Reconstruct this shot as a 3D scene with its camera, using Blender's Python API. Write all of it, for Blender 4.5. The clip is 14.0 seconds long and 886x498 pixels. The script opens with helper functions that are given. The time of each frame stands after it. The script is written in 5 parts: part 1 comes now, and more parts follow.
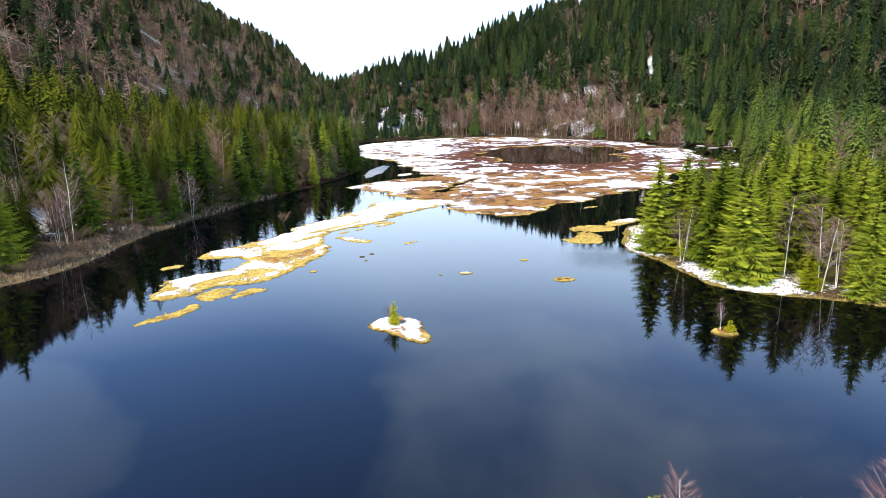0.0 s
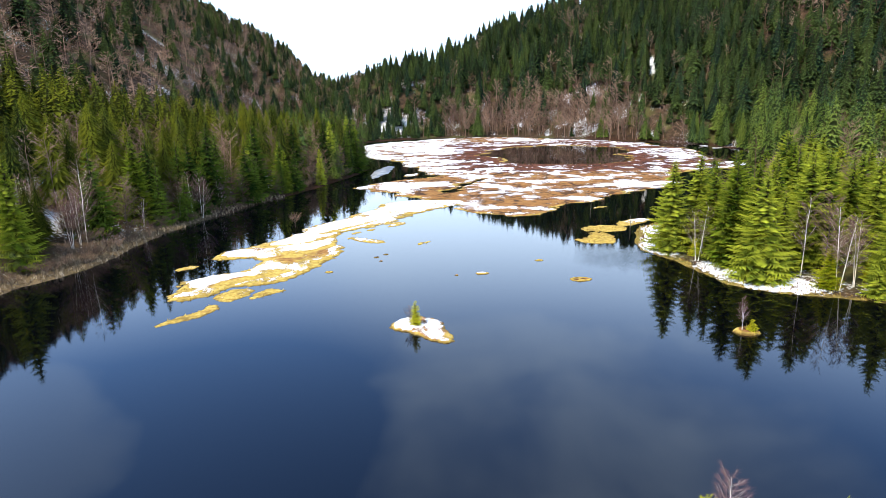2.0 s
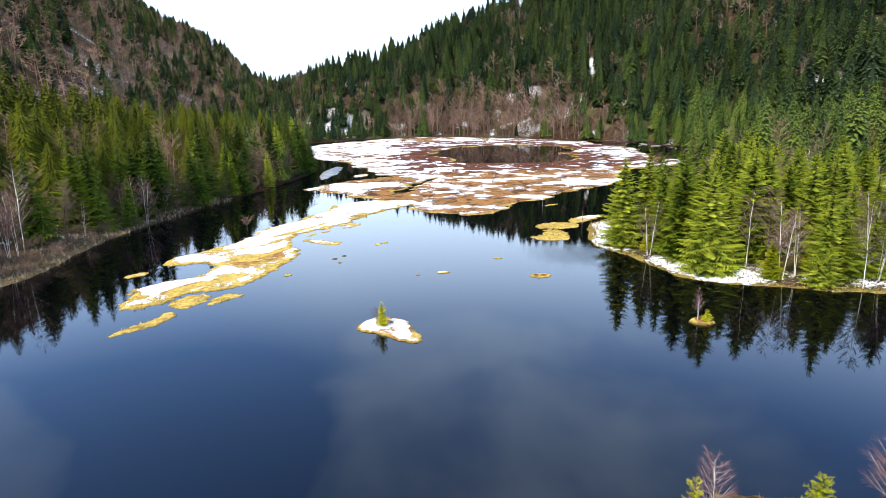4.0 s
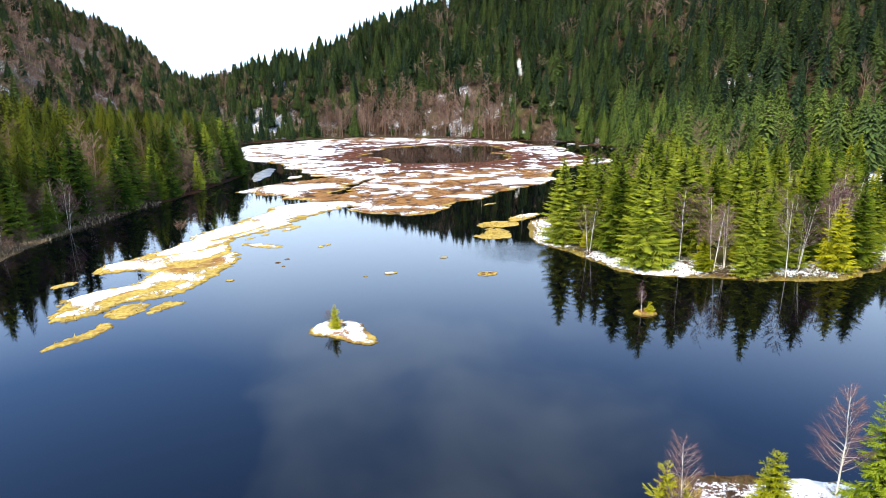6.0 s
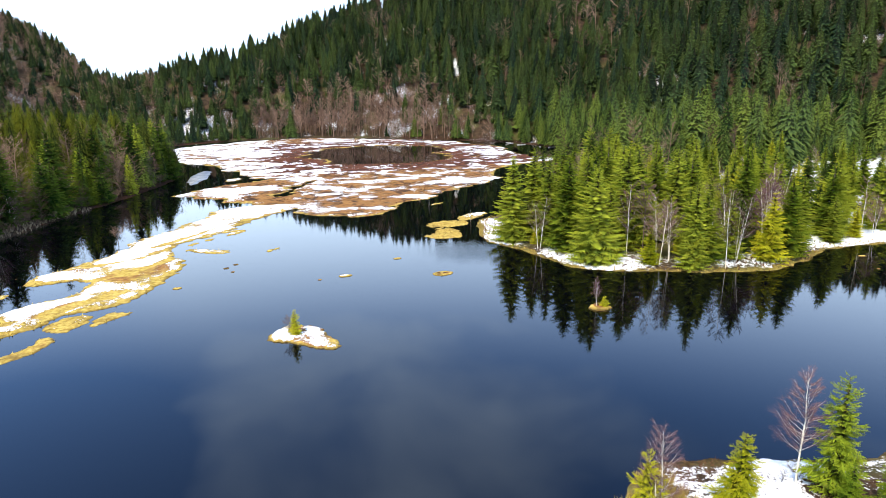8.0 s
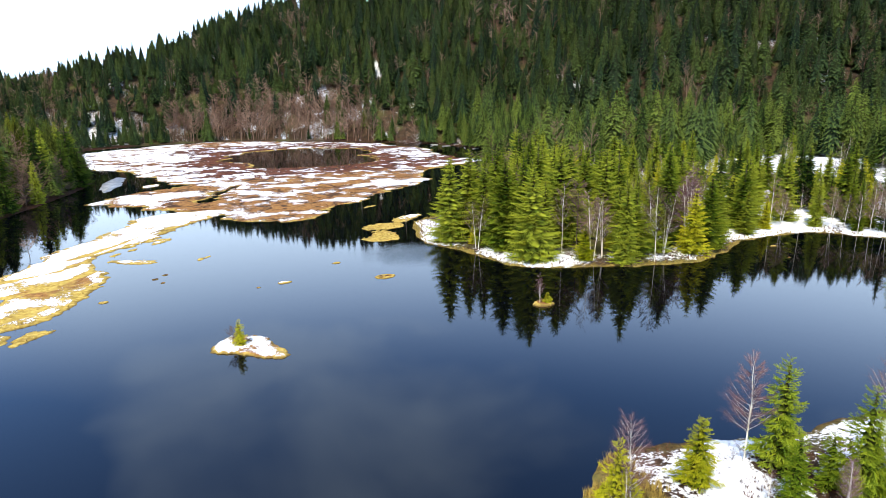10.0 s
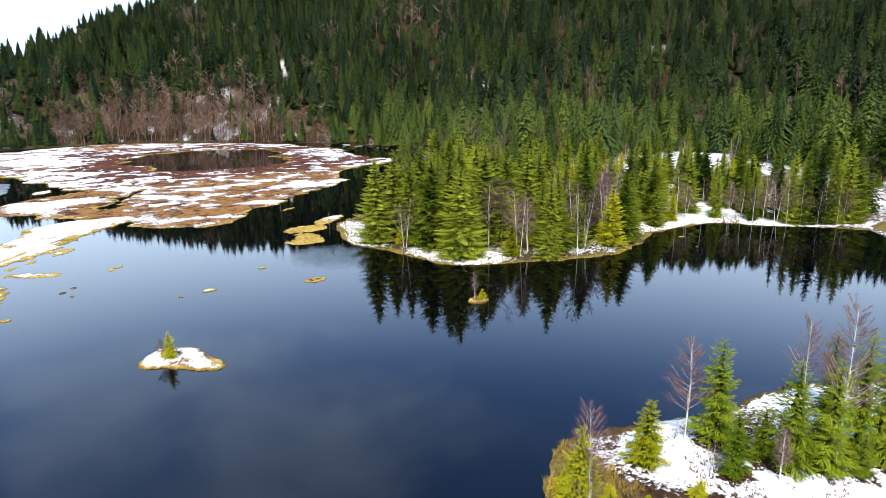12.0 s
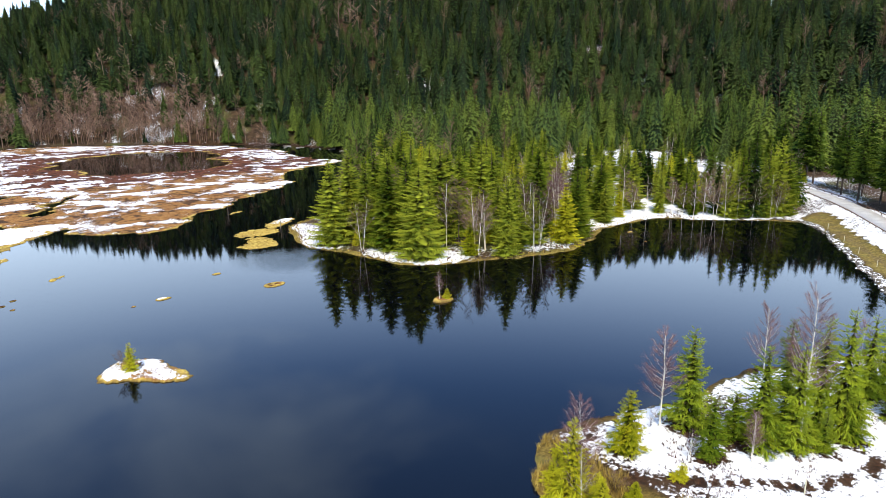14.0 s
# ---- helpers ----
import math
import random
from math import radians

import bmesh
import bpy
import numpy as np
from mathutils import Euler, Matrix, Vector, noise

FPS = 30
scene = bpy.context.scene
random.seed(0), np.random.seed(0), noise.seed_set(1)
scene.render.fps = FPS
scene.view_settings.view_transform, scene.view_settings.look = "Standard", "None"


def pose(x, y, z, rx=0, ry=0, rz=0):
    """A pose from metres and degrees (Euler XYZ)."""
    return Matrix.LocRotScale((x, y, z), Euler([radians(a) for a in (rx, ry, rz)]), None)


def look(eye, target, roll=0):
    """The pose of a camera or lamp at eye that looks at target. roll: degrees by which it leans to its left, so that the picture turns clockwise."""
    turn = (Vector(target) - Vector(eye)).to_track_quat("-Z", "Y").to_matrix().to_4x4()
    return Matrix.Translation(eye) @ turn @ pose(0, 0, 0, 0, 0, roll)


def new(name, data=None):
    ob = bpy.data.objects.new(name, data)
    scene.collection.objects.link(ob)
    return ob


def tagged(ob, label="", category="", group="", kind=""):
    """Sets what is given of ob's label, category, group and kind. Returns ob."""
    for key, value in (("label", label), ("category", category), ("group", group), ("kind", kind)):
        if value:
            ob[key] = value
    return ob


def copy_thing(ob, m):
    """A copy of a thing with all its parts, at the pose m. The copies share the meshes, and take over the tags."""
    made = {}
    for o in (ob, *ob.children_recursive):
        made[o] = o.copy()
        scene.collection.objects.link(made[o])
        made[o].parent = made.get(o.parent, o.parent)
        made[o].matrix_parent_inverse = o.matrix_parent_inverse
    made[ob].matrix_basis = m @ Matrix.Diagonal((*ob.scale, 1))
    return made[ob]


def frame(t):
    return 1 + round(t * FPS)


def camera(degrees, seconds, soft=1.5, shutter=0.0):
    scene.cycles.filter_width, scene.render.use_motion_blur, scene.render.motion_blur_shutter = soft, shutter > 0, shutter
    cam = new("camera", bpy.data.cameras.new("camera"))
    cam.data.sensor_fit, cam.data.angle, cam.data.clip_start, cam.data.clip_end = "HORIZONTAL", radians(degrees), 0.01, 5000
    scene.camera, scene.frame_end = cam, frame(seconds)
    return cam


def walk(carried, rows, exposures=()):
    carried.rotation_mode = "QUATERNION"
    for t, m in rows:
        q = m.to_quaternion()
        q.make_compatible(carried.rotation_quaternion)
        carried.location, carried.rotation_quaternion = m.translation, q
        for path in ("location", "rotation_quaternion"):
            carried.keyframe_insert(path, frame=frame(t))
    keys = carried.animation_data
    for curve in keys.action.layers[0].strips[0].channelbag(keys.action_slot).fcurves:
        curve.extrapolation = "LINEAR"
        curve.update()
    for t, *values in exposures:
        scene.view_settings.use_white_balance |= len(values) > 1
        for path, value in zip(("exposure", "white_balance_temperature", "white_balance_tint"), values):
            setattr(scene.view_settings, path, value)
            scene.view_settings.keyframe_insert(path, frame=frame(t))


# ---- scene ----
cam = camera(71.3, 14.0, 0.55)
PATH = [
    (0, (0.141, 0.194, 29.377), (0.14, 2.133, 28.888), -0.8),
    (0.5, (-0.624, 0.173, 29.388), (-0.626, 2.113, 28.898), -0.8),
    (1, (-1.336, 0.197, 29.365), (-1.339, 2.137, 28.878), -0.9),
    (1.5, (-2.108, 0.186, 29.369), (-2.111, 2.126, 28.882), -0.9),
    (2, (-2.829, 0.16, 29.404), (-2.825, 2.1, 28.916), -0.9),
    (4.5, (-6.224, 0.114, 29.414), (-5.984, 2.038, 28.923), -0.8),
    (5, (-6.903, 0.18, 29.434), (-6.609, 2.096, 28.942), -0.7),
    (5.5, (-7.586, 0.257, 29.452), (-7.232, 2.163, 28.959), -0.7),
    (6, (-8.311, 0.364, 29.454), (-7.906, 2.26, 28.962), -0.6),
    (6.5, (-9.015, 0.534, 29.469), (-8.56, 2.418, 28.977), -0.6),
    (7, (-9.74, 0.723, 29.486), (-9.237, 2.595, 28.994), -0.6),
    (7.5, (-10.41, 0.931, 29.527), (-9.862, 2.79, 29.033), -0.6),
    (8, (-11.126, 1.172, 29.545), (-10.526, 3.014, 29.051), -0.6),
    (10.5, (-14.785, 2.708, 29.598), (-13.886, 4.426, 29.106), -0.5),
    (11, (-15.615, 3.074, 29.667), (-14.647, 4.753, 29.173), -0.4),
    (11.5, (-16.327, 3.494, 29.698), (-15.298, 5.136, 29.203), -0.4),
    (12, (-17.004, 4.041, 29.607), (-15.921, 5.648, 29.113), -0.4),
    (12.5, (-17.77, 4.506, 29.639), (-16.638, 6.079, 29.143), -0.4),
    (13, (-18.429, 5.006, 29.625), (-17.252, 6.545, 29.13), -0.4),
    (13.5, (-19.21, 5.455, 29.683), (-17.992, 6.962, 29.187), -0.4),
    (14, (-19.894, 5.989, 29.698), (-18.655, 7.479, 29.203), -0.4),
]
walk(cam, [(t, look(eye, target, roll)) for t, eye, target, roll in PATH], [(0.0, 0.5), (6.0, 0.5), (8.0, 0.43), (10.5, 0.33), (13.0, 0.2), (14.0, 0.18)])

# ---- world and sun ----
SUN_EL, SUN_AZ = 52.0, -138.0          # degrees; azimuth from +y towards +x
scene.view_settings.exposure = 0.5
world = bpy.data.worlds.new("sky")
scene.world = world
world.use_nodes = True
wt = world.node_tree
wt.nodes.clear()


def wnode(kind, **kw):
    n = wt.nodes.new(kind)
    for k, v in kw.items():
        n.inputs[k].default_value = v
    return n


w_sky = wt.nodes.new("ShaderNodeTexSky")
w_sky.sky_type, w_sky.sun_disc = "NISHITA", False
w_sky.sun_elevation, w_sky.sun_rotation = radians(SUN_EL), radians(SUN_AZ)
w_sky.air_density, w_sky.dust_density, w_sky.ozone_density = 1.0, 0.6, 2.5
w_co = wt.nodes.new("ShaderNodeTexCoord")
w_sep = wt.nodes.new("ShaderNodeSeparateXYZ")
wt.links.new(w_co.outputs["Generated"], w_sep.inputs[0])
# clouds: an even white deck near the horizon, broken higher up
w_el = wt.nodes.new("ShaderNodeMapRange")
w_el.interpolation_type = "SMOOTHSTEP"
w_el.inputs["From Min"].default_value, w_el.inputs["From Max"].default_value = 0.18, 0.47
w_el.inputs["To Min"].default_value, w_el.inputs["To Max"].default_value = 1.0, 0.0
wt.links.new(w_sep.outputs["Z"], w_el.inputs["Value"])
w_map = wt.nodes.new("ShaderNodeMapping")
w_map.inputs["Scale"].default_value = (1.0, 1.0, 1.8)
wt.links.new(w_co.outputs["Generated"], w_map.inputs[0])
w_noise = wnode("ShaderNodeTexNoise", Scale=2.6, Detail=4.0, Roughness=0.5, Distortion=0.3)
wt.links.new(w_map.outputs[0], w_noise.inputs["Vector"])
w_cl = wt.nodes.new("ShaderNodeMapRange")
w_cl.interpolation_type = "SMOOTHSTEP"
w_cl.inputs["From Min"].default_value, w_cl.inputs["From Max"].default_value = 0.44, 0.74
w_cl.inputs["To Min"].default_value, w_cl.inputs["To Max"].default_value = 0.0, 0.50
# less cloud towards the west
w_west = wt.nodes.new("ShaderNodeMapRange")
w_west.interpolation_type = "SMOOTHSTEP"
w_west.inputs["From Min"].default_value, w_west.inputs["From Max"].default_value = -0.45, 0.2
w_west.inputs["To Min"].default_value, w_west.inputs["To Max"].default_value = -0.10, 0.085
wt.links.new(w_sep.outputs["X"], w_west.inputs["Value"])
w_add = wt.nodes.new("ShaderNodeMath")
wt.links.new(w_noise.outputs["Fac"], w_add.inputs[0])
wt.links.new(w_west.outputs[0], w_add.inputs[1])


def sky_lobe(way, lo, hi, gain):
    """A soft round patch of sky about a direction."""
    dot = wt.nodes.new("ShaderNodeVectorMath")
    dot.operation = "DOT_PRODUCT"
    dot.inputs[1].default_value = Vector(way).normalized()
    wt.links.new(w_co.outputs["Generated"], dot.inputs[0])
    lobe = wt.nodes.new("ShaderNodeMapRange")
    lobe.interpolation_type = "SMOOTHSTEP"
    for key, value in (("From Min", lo), ("From Max", hi), ("To Min", 0.0), ("To Max", gain)):
        lobe.inputs[key].default_value = value
    wt.links.new(dot.outputs["Value"], lobe.inputs["Value"])
    return lobe.outputs[0]


# a bank of cloud in the north-west
w_bank = wt.nodes.new("ShaderNodeMath")
wt.links.new(w_add.outputs[0], w_bank.inputs[0])
wt.links.new(sky_lobe((-0.60, 0.69, 0.41), 0.965, 0.997, 0.30), w_bank.inputs[1])
wt.links.new(w_bank.outputs[0], w_cl.inputs["Value"])
w_max = wt.nodes.new("ShaderNodeMath")
w_max.operation = "MAXIMUM"
wt.links.new(w_el.outputs[0], w_max.inputs[0])
wt.links.new(w_cl.outputs[0], w_max.inputs[1])
w_mix = wt.nodes.new("ShaderNodeMix")
w_mix.data_type = "RGBA"
w_gap = wt.nodes.new("ShaderNodeMath")
w_gap.operation, w_gap.use_clamp = "SUBTRACT", True
wt.links.new(w_max.outputs[0], w_gap.inputs[0])
wt.links.new(sky_lobe((-0.42, 0.81, 0.42), 0.92, 0.995, 0.3), w_gap.inputs[1])
wt.links.new(w_gap.outputs[0], w_mix.inputs[0])
w_blue = wt.nodes.new("ShaderNodeMix")
w_blue.data_type, w_blue.blend_type = "RGBA", "MULTIPLY"
w_blue.inputs[0].default_value = 1.0
wt.links.new(w_sky.outputs[0], w_blue.inputs[6])
w_blue.inputs[7].default_value = (2.75, 3.45, 4.4, 1.0)
wt.links.new(w_blue.outputs[2], w_mix.inputs[6])
w_mix.inputs[7].default_value = (16.5, 21.0, 27.0, 1.0)
# an unseen grey deck overhead, added to set the fill light from above
w_top = wt.nodes.new("ShaderNodeMapRange")
w_top.interpolation_type = "SMOOTHSTEP"
w_top.inputs["From Min"].default_value, w_top.inputs["From Max"].default_value = 0.62, 0.85
w_top.inputs["To Min"].default_value, w_top.inputs["To Max"].default_value = 0.0, 0.9
wt.links.new(w_sep.outputs["Z"], w_top.inputs["Value"])
w_fill_deck = wt.nodes.new("ShaderNodeMix")
w_fill_deck.data_type = "RGBA"
wt.links.new(w_top.outputs[0], w_fill_deck.inputs[0])
wt.links.new(w_mix.outputs[2], w_fill_deck.inputs[6])
w_fill_deck.inputs[7].default_value = (3.6, 3.9, 4.3, 1.0)
w_bg = wnode("ShaderNodeBackground", Strength=0.1)
wt.links.new(w_fill_deck.outputs[2], w_bg.inputs["Color"])
w_out = wt.nodes.new("ShaderNodeOutputWorld")
wt.links.new(w_bg.outputs[0], w_out.inputs[0])

sun_data = bpy.data.lights.new("sun", "SUN")
sun_data.energy, sun_data.angle, sun_data.color = 5.0, radians(3.5), (1.0, 0.90, 0.74)
sun = new("sun", sun_data)
_sa, _se = radians(SUN_AZ), radians(SUN_EL)
sun.matrix_world = look((0, 0, 300), (-300 * math.sin(_sa) * math.cos(_se), -300 * math.cos(_sa) * math.cos(_se), 300 - 300 * math.sin(_se)))


# ---- materials ----
class Nodes:
    """A small builder of node materials."""

    def __init__(self, name):
        self.mat = bpy.data.materials.new(name)
        self.mat.use_nodes = True
        self.t = self.mat.node_tree
        self.t.nodes.clear()
        self.out = self.t.nodes.new("ShaderNodeOutputMaterial")
        self.geo = self.t.nodes.new("ShaderNodeNewGeometry")

    def node(self, kind, **kw):
        n = self.t.nodes.new(kind)
        for k, v in kw.items():
            n.inputs[k.replace("_", " ")].default_value = v
        return n

    def link(self, a, b):
        self.t.links.new(a, b)

    def noise(self, scale, detail=3.0, rough=0.55, stretch=None, local=False):
        src = self.geo.outputs["Position"]
        if local:
            src = self.node("ShaderNodeTexCoord").outputs["Object"]
        if stretch:
            m = self.node("ShaderNodeMapping", Scale=stretch)
            self.link(src, m.inputs[0])
            src = m.outputs[0]
        n = self.node("ShaderNodeTexNoise", Scale=scale, Detail=detail, Roughness=rough)
        self.link(src, n.inputs["Vector"])
        return n.outputs["Fac"]

    def remap(self, v, a, b, c=0.0, d=1.0):
        n = self.node("ShaderNodeMapRange", From_Min=a, From_Max=b, To_Min=c, To_Max=d)
        n.interpolation_type = "SMOOTHSTEP"
        self.link(v, n.inputs["Value"])
        return n.outputs[0]

    def math(self, op, a, b):
        n = self.t.nodes.new("ShaderNodeMath")
        n.operation = op
        for i, v in enumerate((a, b)):
            if isinstance(v, (int, float)):
                n.inputs[i].default_value = v
            else:
                self.link(v, n.inputs[i])
        return n.outputs[0]

    def mix(self, f, a, b):
        n = self.t.nodes.new("ShaderNodeMix")
        n.data_type = "RGBA"
        for i, v in ((0, f), (6, a), (7, b)):
            if isinstance(v, tuple):
                n.inputs[i].default_value = (*v, 1.0)
            elif isinstance(v, (int, float)):
                n.inputs[i].default_value = v
            else:
                self.link(v, n.inputs[i])
        return n.outputs[2]

    def attr(self, name):
        n = self.t.nodes.new("ShaderNodeAttribute")
        n.attribute_name = name
        return n.outputs["Fac"]

    def bump(self, height, strength, distance):
        n = self.node("ShaderNodeBump", Strength=strength, Distance=distance)
        self.link(height, n.inputs["Height"])
        return n.outputs[0]

    def principled(self, color, rough=0.8, bump=None, **kw):
        b = self.node("ShaderNodeBsdfPrincipled", **kw)
        if "IOR" not in kw:
            b.inputs["Specular IOR Level"].default_value = 0.1
        if isinstance(color, tuple):
            b.inputs["Base Color"].default_value = (*color, 1.0)
        else:
            self.link(color, b.inputs["Base Color"])
        if isinstance(rough, (int, float)):
            b.inputs["Roughness"].default_value = rough
        else:
            self.link(rough, b.inputs["Roughness"])
        if bump is not None:
            self.link(bump, b.inputs["Normal"])
        self.link(b.outputs[0], self.out.inputs[0])
        return self.mat


def foliage_material(name, dark, light, grey, thin=0.35, joined=False):
    """Needles: hue by tree, by clump and by patch; some light passes through."""
    n = Nodes(name)
    if joined:
        own = n.attr("tint")
    else:
        own = n.node("ShaderNodeObjectInfo").outputs["Random"]
    f = n.math("ADD", n.math("MULTIPLY", own, 0.95 if joined else 0.7), n.math("MULTIPLY", n.geo.outputs["Random Per Island"], 0.25 if joined else 0.5))
    f = n.math("ADD", f, n.math("MULTIPLY", n.noise(0.9, 3.0), 0.35))
    col = n.mix(n.remap(f, 0.3, 1.25), dark, light)
    col = n.mix(n.remap(n.noise(0.35, 2.0), 0.58, 0.8, 0.0, 0.5), col, grey)
    if joined:
        cool = n.math("FRACT", n.math("MULTIPLY", own, 17.3), 0.0)
        col = n.mix(n.remap(cool, 0.45, 0.95, 0.0, 0.75), col, grey)
    # sprays lighten to their ends: this year's shoots, with sunlit highlights painted in
    col = n.mix(n.math("MULTIPLY", n.remap(n.attr("shoot_shade"), 0.3, 1.0), 0.65), col, light)
    # dark brown near the stem: bare twigs, with the crown's inner shade painted in
    col = n.mix(n.remap(n.attr("shoot_shade"), 0.02, 0.3), (0.022, 0.018, 0.010), col)
    d = n.node("ShaderNodeBsdfDiffuse", Roughness=0.6)
    tr = n.node("ShaderNodeBsdfTranslucent")
    n.link(col, d.inputs["Color"])
    n.link(col, tr.inputs["Color"])
    mx = n.node("ShaderNodeMixShader", Fac=thin)
    n.link(d.outputs[0], mx.inputs[1])
    n.link(tr.outputs[0], mx.inputs[2])
    n.link(mx.outputs[0], n.out.inputs[0])
    return n.mat


def twig_material(name, a, b, joined=False):
    n = Nodes(name)
    own = n.attr("tint") if joined else n.node("ShaderNodeObjectInfo").outputs["Random"]
    f = n.math("ADD", n.math("MULTIPLY", own, 0.7), n.math("MULTIPLY", n.noise(0.8, 2.0), 0.4))
    return n.principled(n.mix(n.remap(f, 0.15, 0.95), a, b), 0.85)


def bark_material(name, a, b, scale=3.0, stretch=(4.0, 4.0, 1.0)):
    n = Nodes(name)
    h = n.noise(scale, 4.0, 0.65, stretch, True)
    return n.principled(n.mix(n.remap(h, 0.35, 0.65), a, b), 0.9, n.bump(h, 0.5, 0.02))


def birch_bark():
    n = Nodes("birch_bark")
    h = n.noise(2.2, 4.0, 0.7, (1.0, 1.0, 5.0), True)
    return n.principled(n.mix(n.remap(h, 0.56, 0.64), (0.78, 0.71, 0.58), (0.07, 0.06, 0.05)), 0.75)


def snow_color(n):
    g = n.noise(1.7, 3.0)
    return n.mix(n.remap(g, 0.3, 0.7), (0.66, 0.68, 0.71), (0.84, 0.84, 0.83))


def ground_material():
    n = Nodes("forest_ground")
    fine, mid, big = n.noise(2.2, 5.0, 0.65), n.noise(0.35, 3.0), n.noise(0.05, 2.0)
    litter = n.mix(n.remap(mid, 0.3, 0.7), (0.02, 0.013, 0.008), (0.068, 0.041, 0.022))
    litter = n.mix(n.remap(fine, 0.45, 0.75, 0.0, 0.6), litter, (0.10, 0.068, 0.036))
    moss = n.mix(n.remap(fine, 0.3, 0.7), (0.05, 0.06, 0.015), (0.11, 0.12, 0.03))
    soil = n.mix(n.remap(big, 0.5, 0.65, 0.0, 0.5), litter, moss)
    grass = n.mix(n.remap(fine, 0.3, 0.7), (0.12, 0.085, 0.015), (0.38, 0.28, 0.06))
    grass = n.mix(n.remap(mid, 0.45, 0.7, 0.0, 0.6), grass, (0.13, 0.14, 0.03))
    col = n.mix(n.attr("grass"), soil, grass)
    dry = n.mix(n.remap(fine, 0.3, 0.7), (0.06, 0.042, 0.022), (0.17, 0.122, 0.062))
    col = n.mix(n.attr("dry"), col, dry)
    earth = n.mix(n.remap(fine, 0.35, 0.65), (0.014, 0.007, 0.004), (0.062, 0.026, 0.012))
    col = n.mix(n.attr("earth_shade"), col, earth)
    lump = n.noise(1.1, 4.0, 0.7)
    s = n.math("ADD", n.attr("snow"), n.math("MULTIPLY", n.math("SUBTRACT", lump, 0.5), 1.1))
    s = n.math("ADD", s, n.math("MULTIPLY", n.math("SUBTRACT", n.noise(3.2, 4.0, 0.75), 0.5), 1.5))
    col = n.mix(n.remap(s, 0.44, 0.56), col, snow_color(n))
    return n.principled(col, 0.9, n.bump(n.math("ADD", fine, lump), 0.7, 0.15))


def bog_material():
    """Sphagnum: yellow at the wet edge, rust and brown heath inland, snow on top."""
    n = Nodes("bog_moss")
    fine, mid, big = n.noise(1.6, 5.0, 0.65), n.noise(0.28, 3.0), n.noise(0.045, 3.0)
    yellow = n.mix(n.remap(fine, 0.3, 0.7), (0.27, 0.175, 0.026), (0.54, 0.40, 0.10))
    rust = n.mix(n.remap(fine, 0.3, 0.7), (0.14, 0.062, 0.016), (0.35, 0.175, 0.052))
    heath = n.mix(n.remap(fine, 0.3, 0.7), (0.04, 0.012, 0.007), (0.17, 0.055, 0.024))
    col = n.mix(n.remap(n.math("ADD", n.attr("heath"), n.math("MULTIPLY", n.math("SUBTRACT", mid, 0.5), 1.6)), 0.3, 0.7), rust, heath)
    gold = n.math("ADD", n.attr("edge"), n.math("MULTIPLY", n.math("SUBTRACT", n.noise(0.11, 4.0, 0.6), 0.5), 2.6))
    col = n.mix(n.remap(gold, 0.3, 0.65), col, yellow)
    col = n.mix(n.remap(n.math("MULTIPLY", big, mid), 0.32, 0.42, 0.0, 0.6), col, (0.06, 0.03, 0.015))
    col = n.mix(n.remap(n.noise(0.55, 4.0, 0.65), 0.5, 0.72, 0.0, 0.55), col, (0.16, 0.085, 0.025))
    wet = n.noise(0.42, 5.0, 0.7, (0.7, 1.0, 1.0))
    wet = n.math("SUBTRACT", wet, n.math("MULTIPLY", n.attr("edge"), 0.16))
    col = n.mix(n.remap(wet, 0.54, 0.60, 0.0, 0.8), col, (0.030, 0.013, 0.007))
    seam = n.math("ABSOLUTE", n.math("SUBTRACT", n.noise(0.075, 3.0, 0.55, (1.0, 0.7, 1.0)), 0.5), 0.0)
    col = n.mix(n.math("MULTIPLY", n.remap(seam, 0.010, 0.028, 0.85, 0.0), n.remap(n.attr("edge"), 0.2, 0.6, 1.0, 0.25)), col, (0.030, 0.014, 0.008))
    # moss turns darker brown along the mat's outline
    col = n.mix(n.math("MULTIPLY", n.attr("rim_tone"), n.remap(fine, 0.2, 0.6, 0.5, 0.95)), col, (0.055, 0.032, 0.012))
    broken = n.math("ADD", n.math("MULTIPLY", n.attr("heath"), 1.6), 1.6)
    s = n.math("ADD", n.math("MINIMUM", n.attr("snow"), 0.76), n.math("MULTIPLY", n.math("SUBTRACT", n.noise(0.30, 6.0, 0.7, (1.0, 0.5, 1.0)), 0.5), broken))
    s = n.math("ADD", s, n.math("MULTIPLY", n.math("SUBTRACT", n.noise(2.6, 4.0, 0.8), 0.5), n.math("SUBTRACT", 1.9, n.math("MULTIPLY", n.attr("heath"), 1.2))))
    # brown fringe round the snow: wet moss, plus the snow lip's shadow painted in
    col = n.mix(n.remap(s, 0.33, 0.45, 0.0, 0.7), col, (0.05, 0.024, 0.010))
    col = n.mix(n.remap(s, 0.45, 0.52), col, snow_color(n))
    return n.principled(col, 0.9, n.bump(n.math("ADD", fine, n.math("MULTIPLY", mid, 0.8)), 0.8, 0.16))


def water_material():
    n = Nodes("lake_water")
    r1 = n.noise(0.9, 2.0, 0.5)
    r2 = n.noise(3.5, 2.0, 0.5)
    calm = n.remap(n.noise(0.018, 2.0), 0.42, 0.68, 0.25, 1.0)
    breeze = n.attr("breeze")
    h = n.math("ADD", n.math("MULTIPLY", r1, calm), n.math("MULTIPLY", r2, n.math("ADD", n.math("MULTIPLY", breeze, 9.0), 0.12)))
    b = n.bump(h, 0.05, 0.05)
    return n.principled((0.0006, 0.0008, 0.0016), 0.03, b, IOR=1.333)


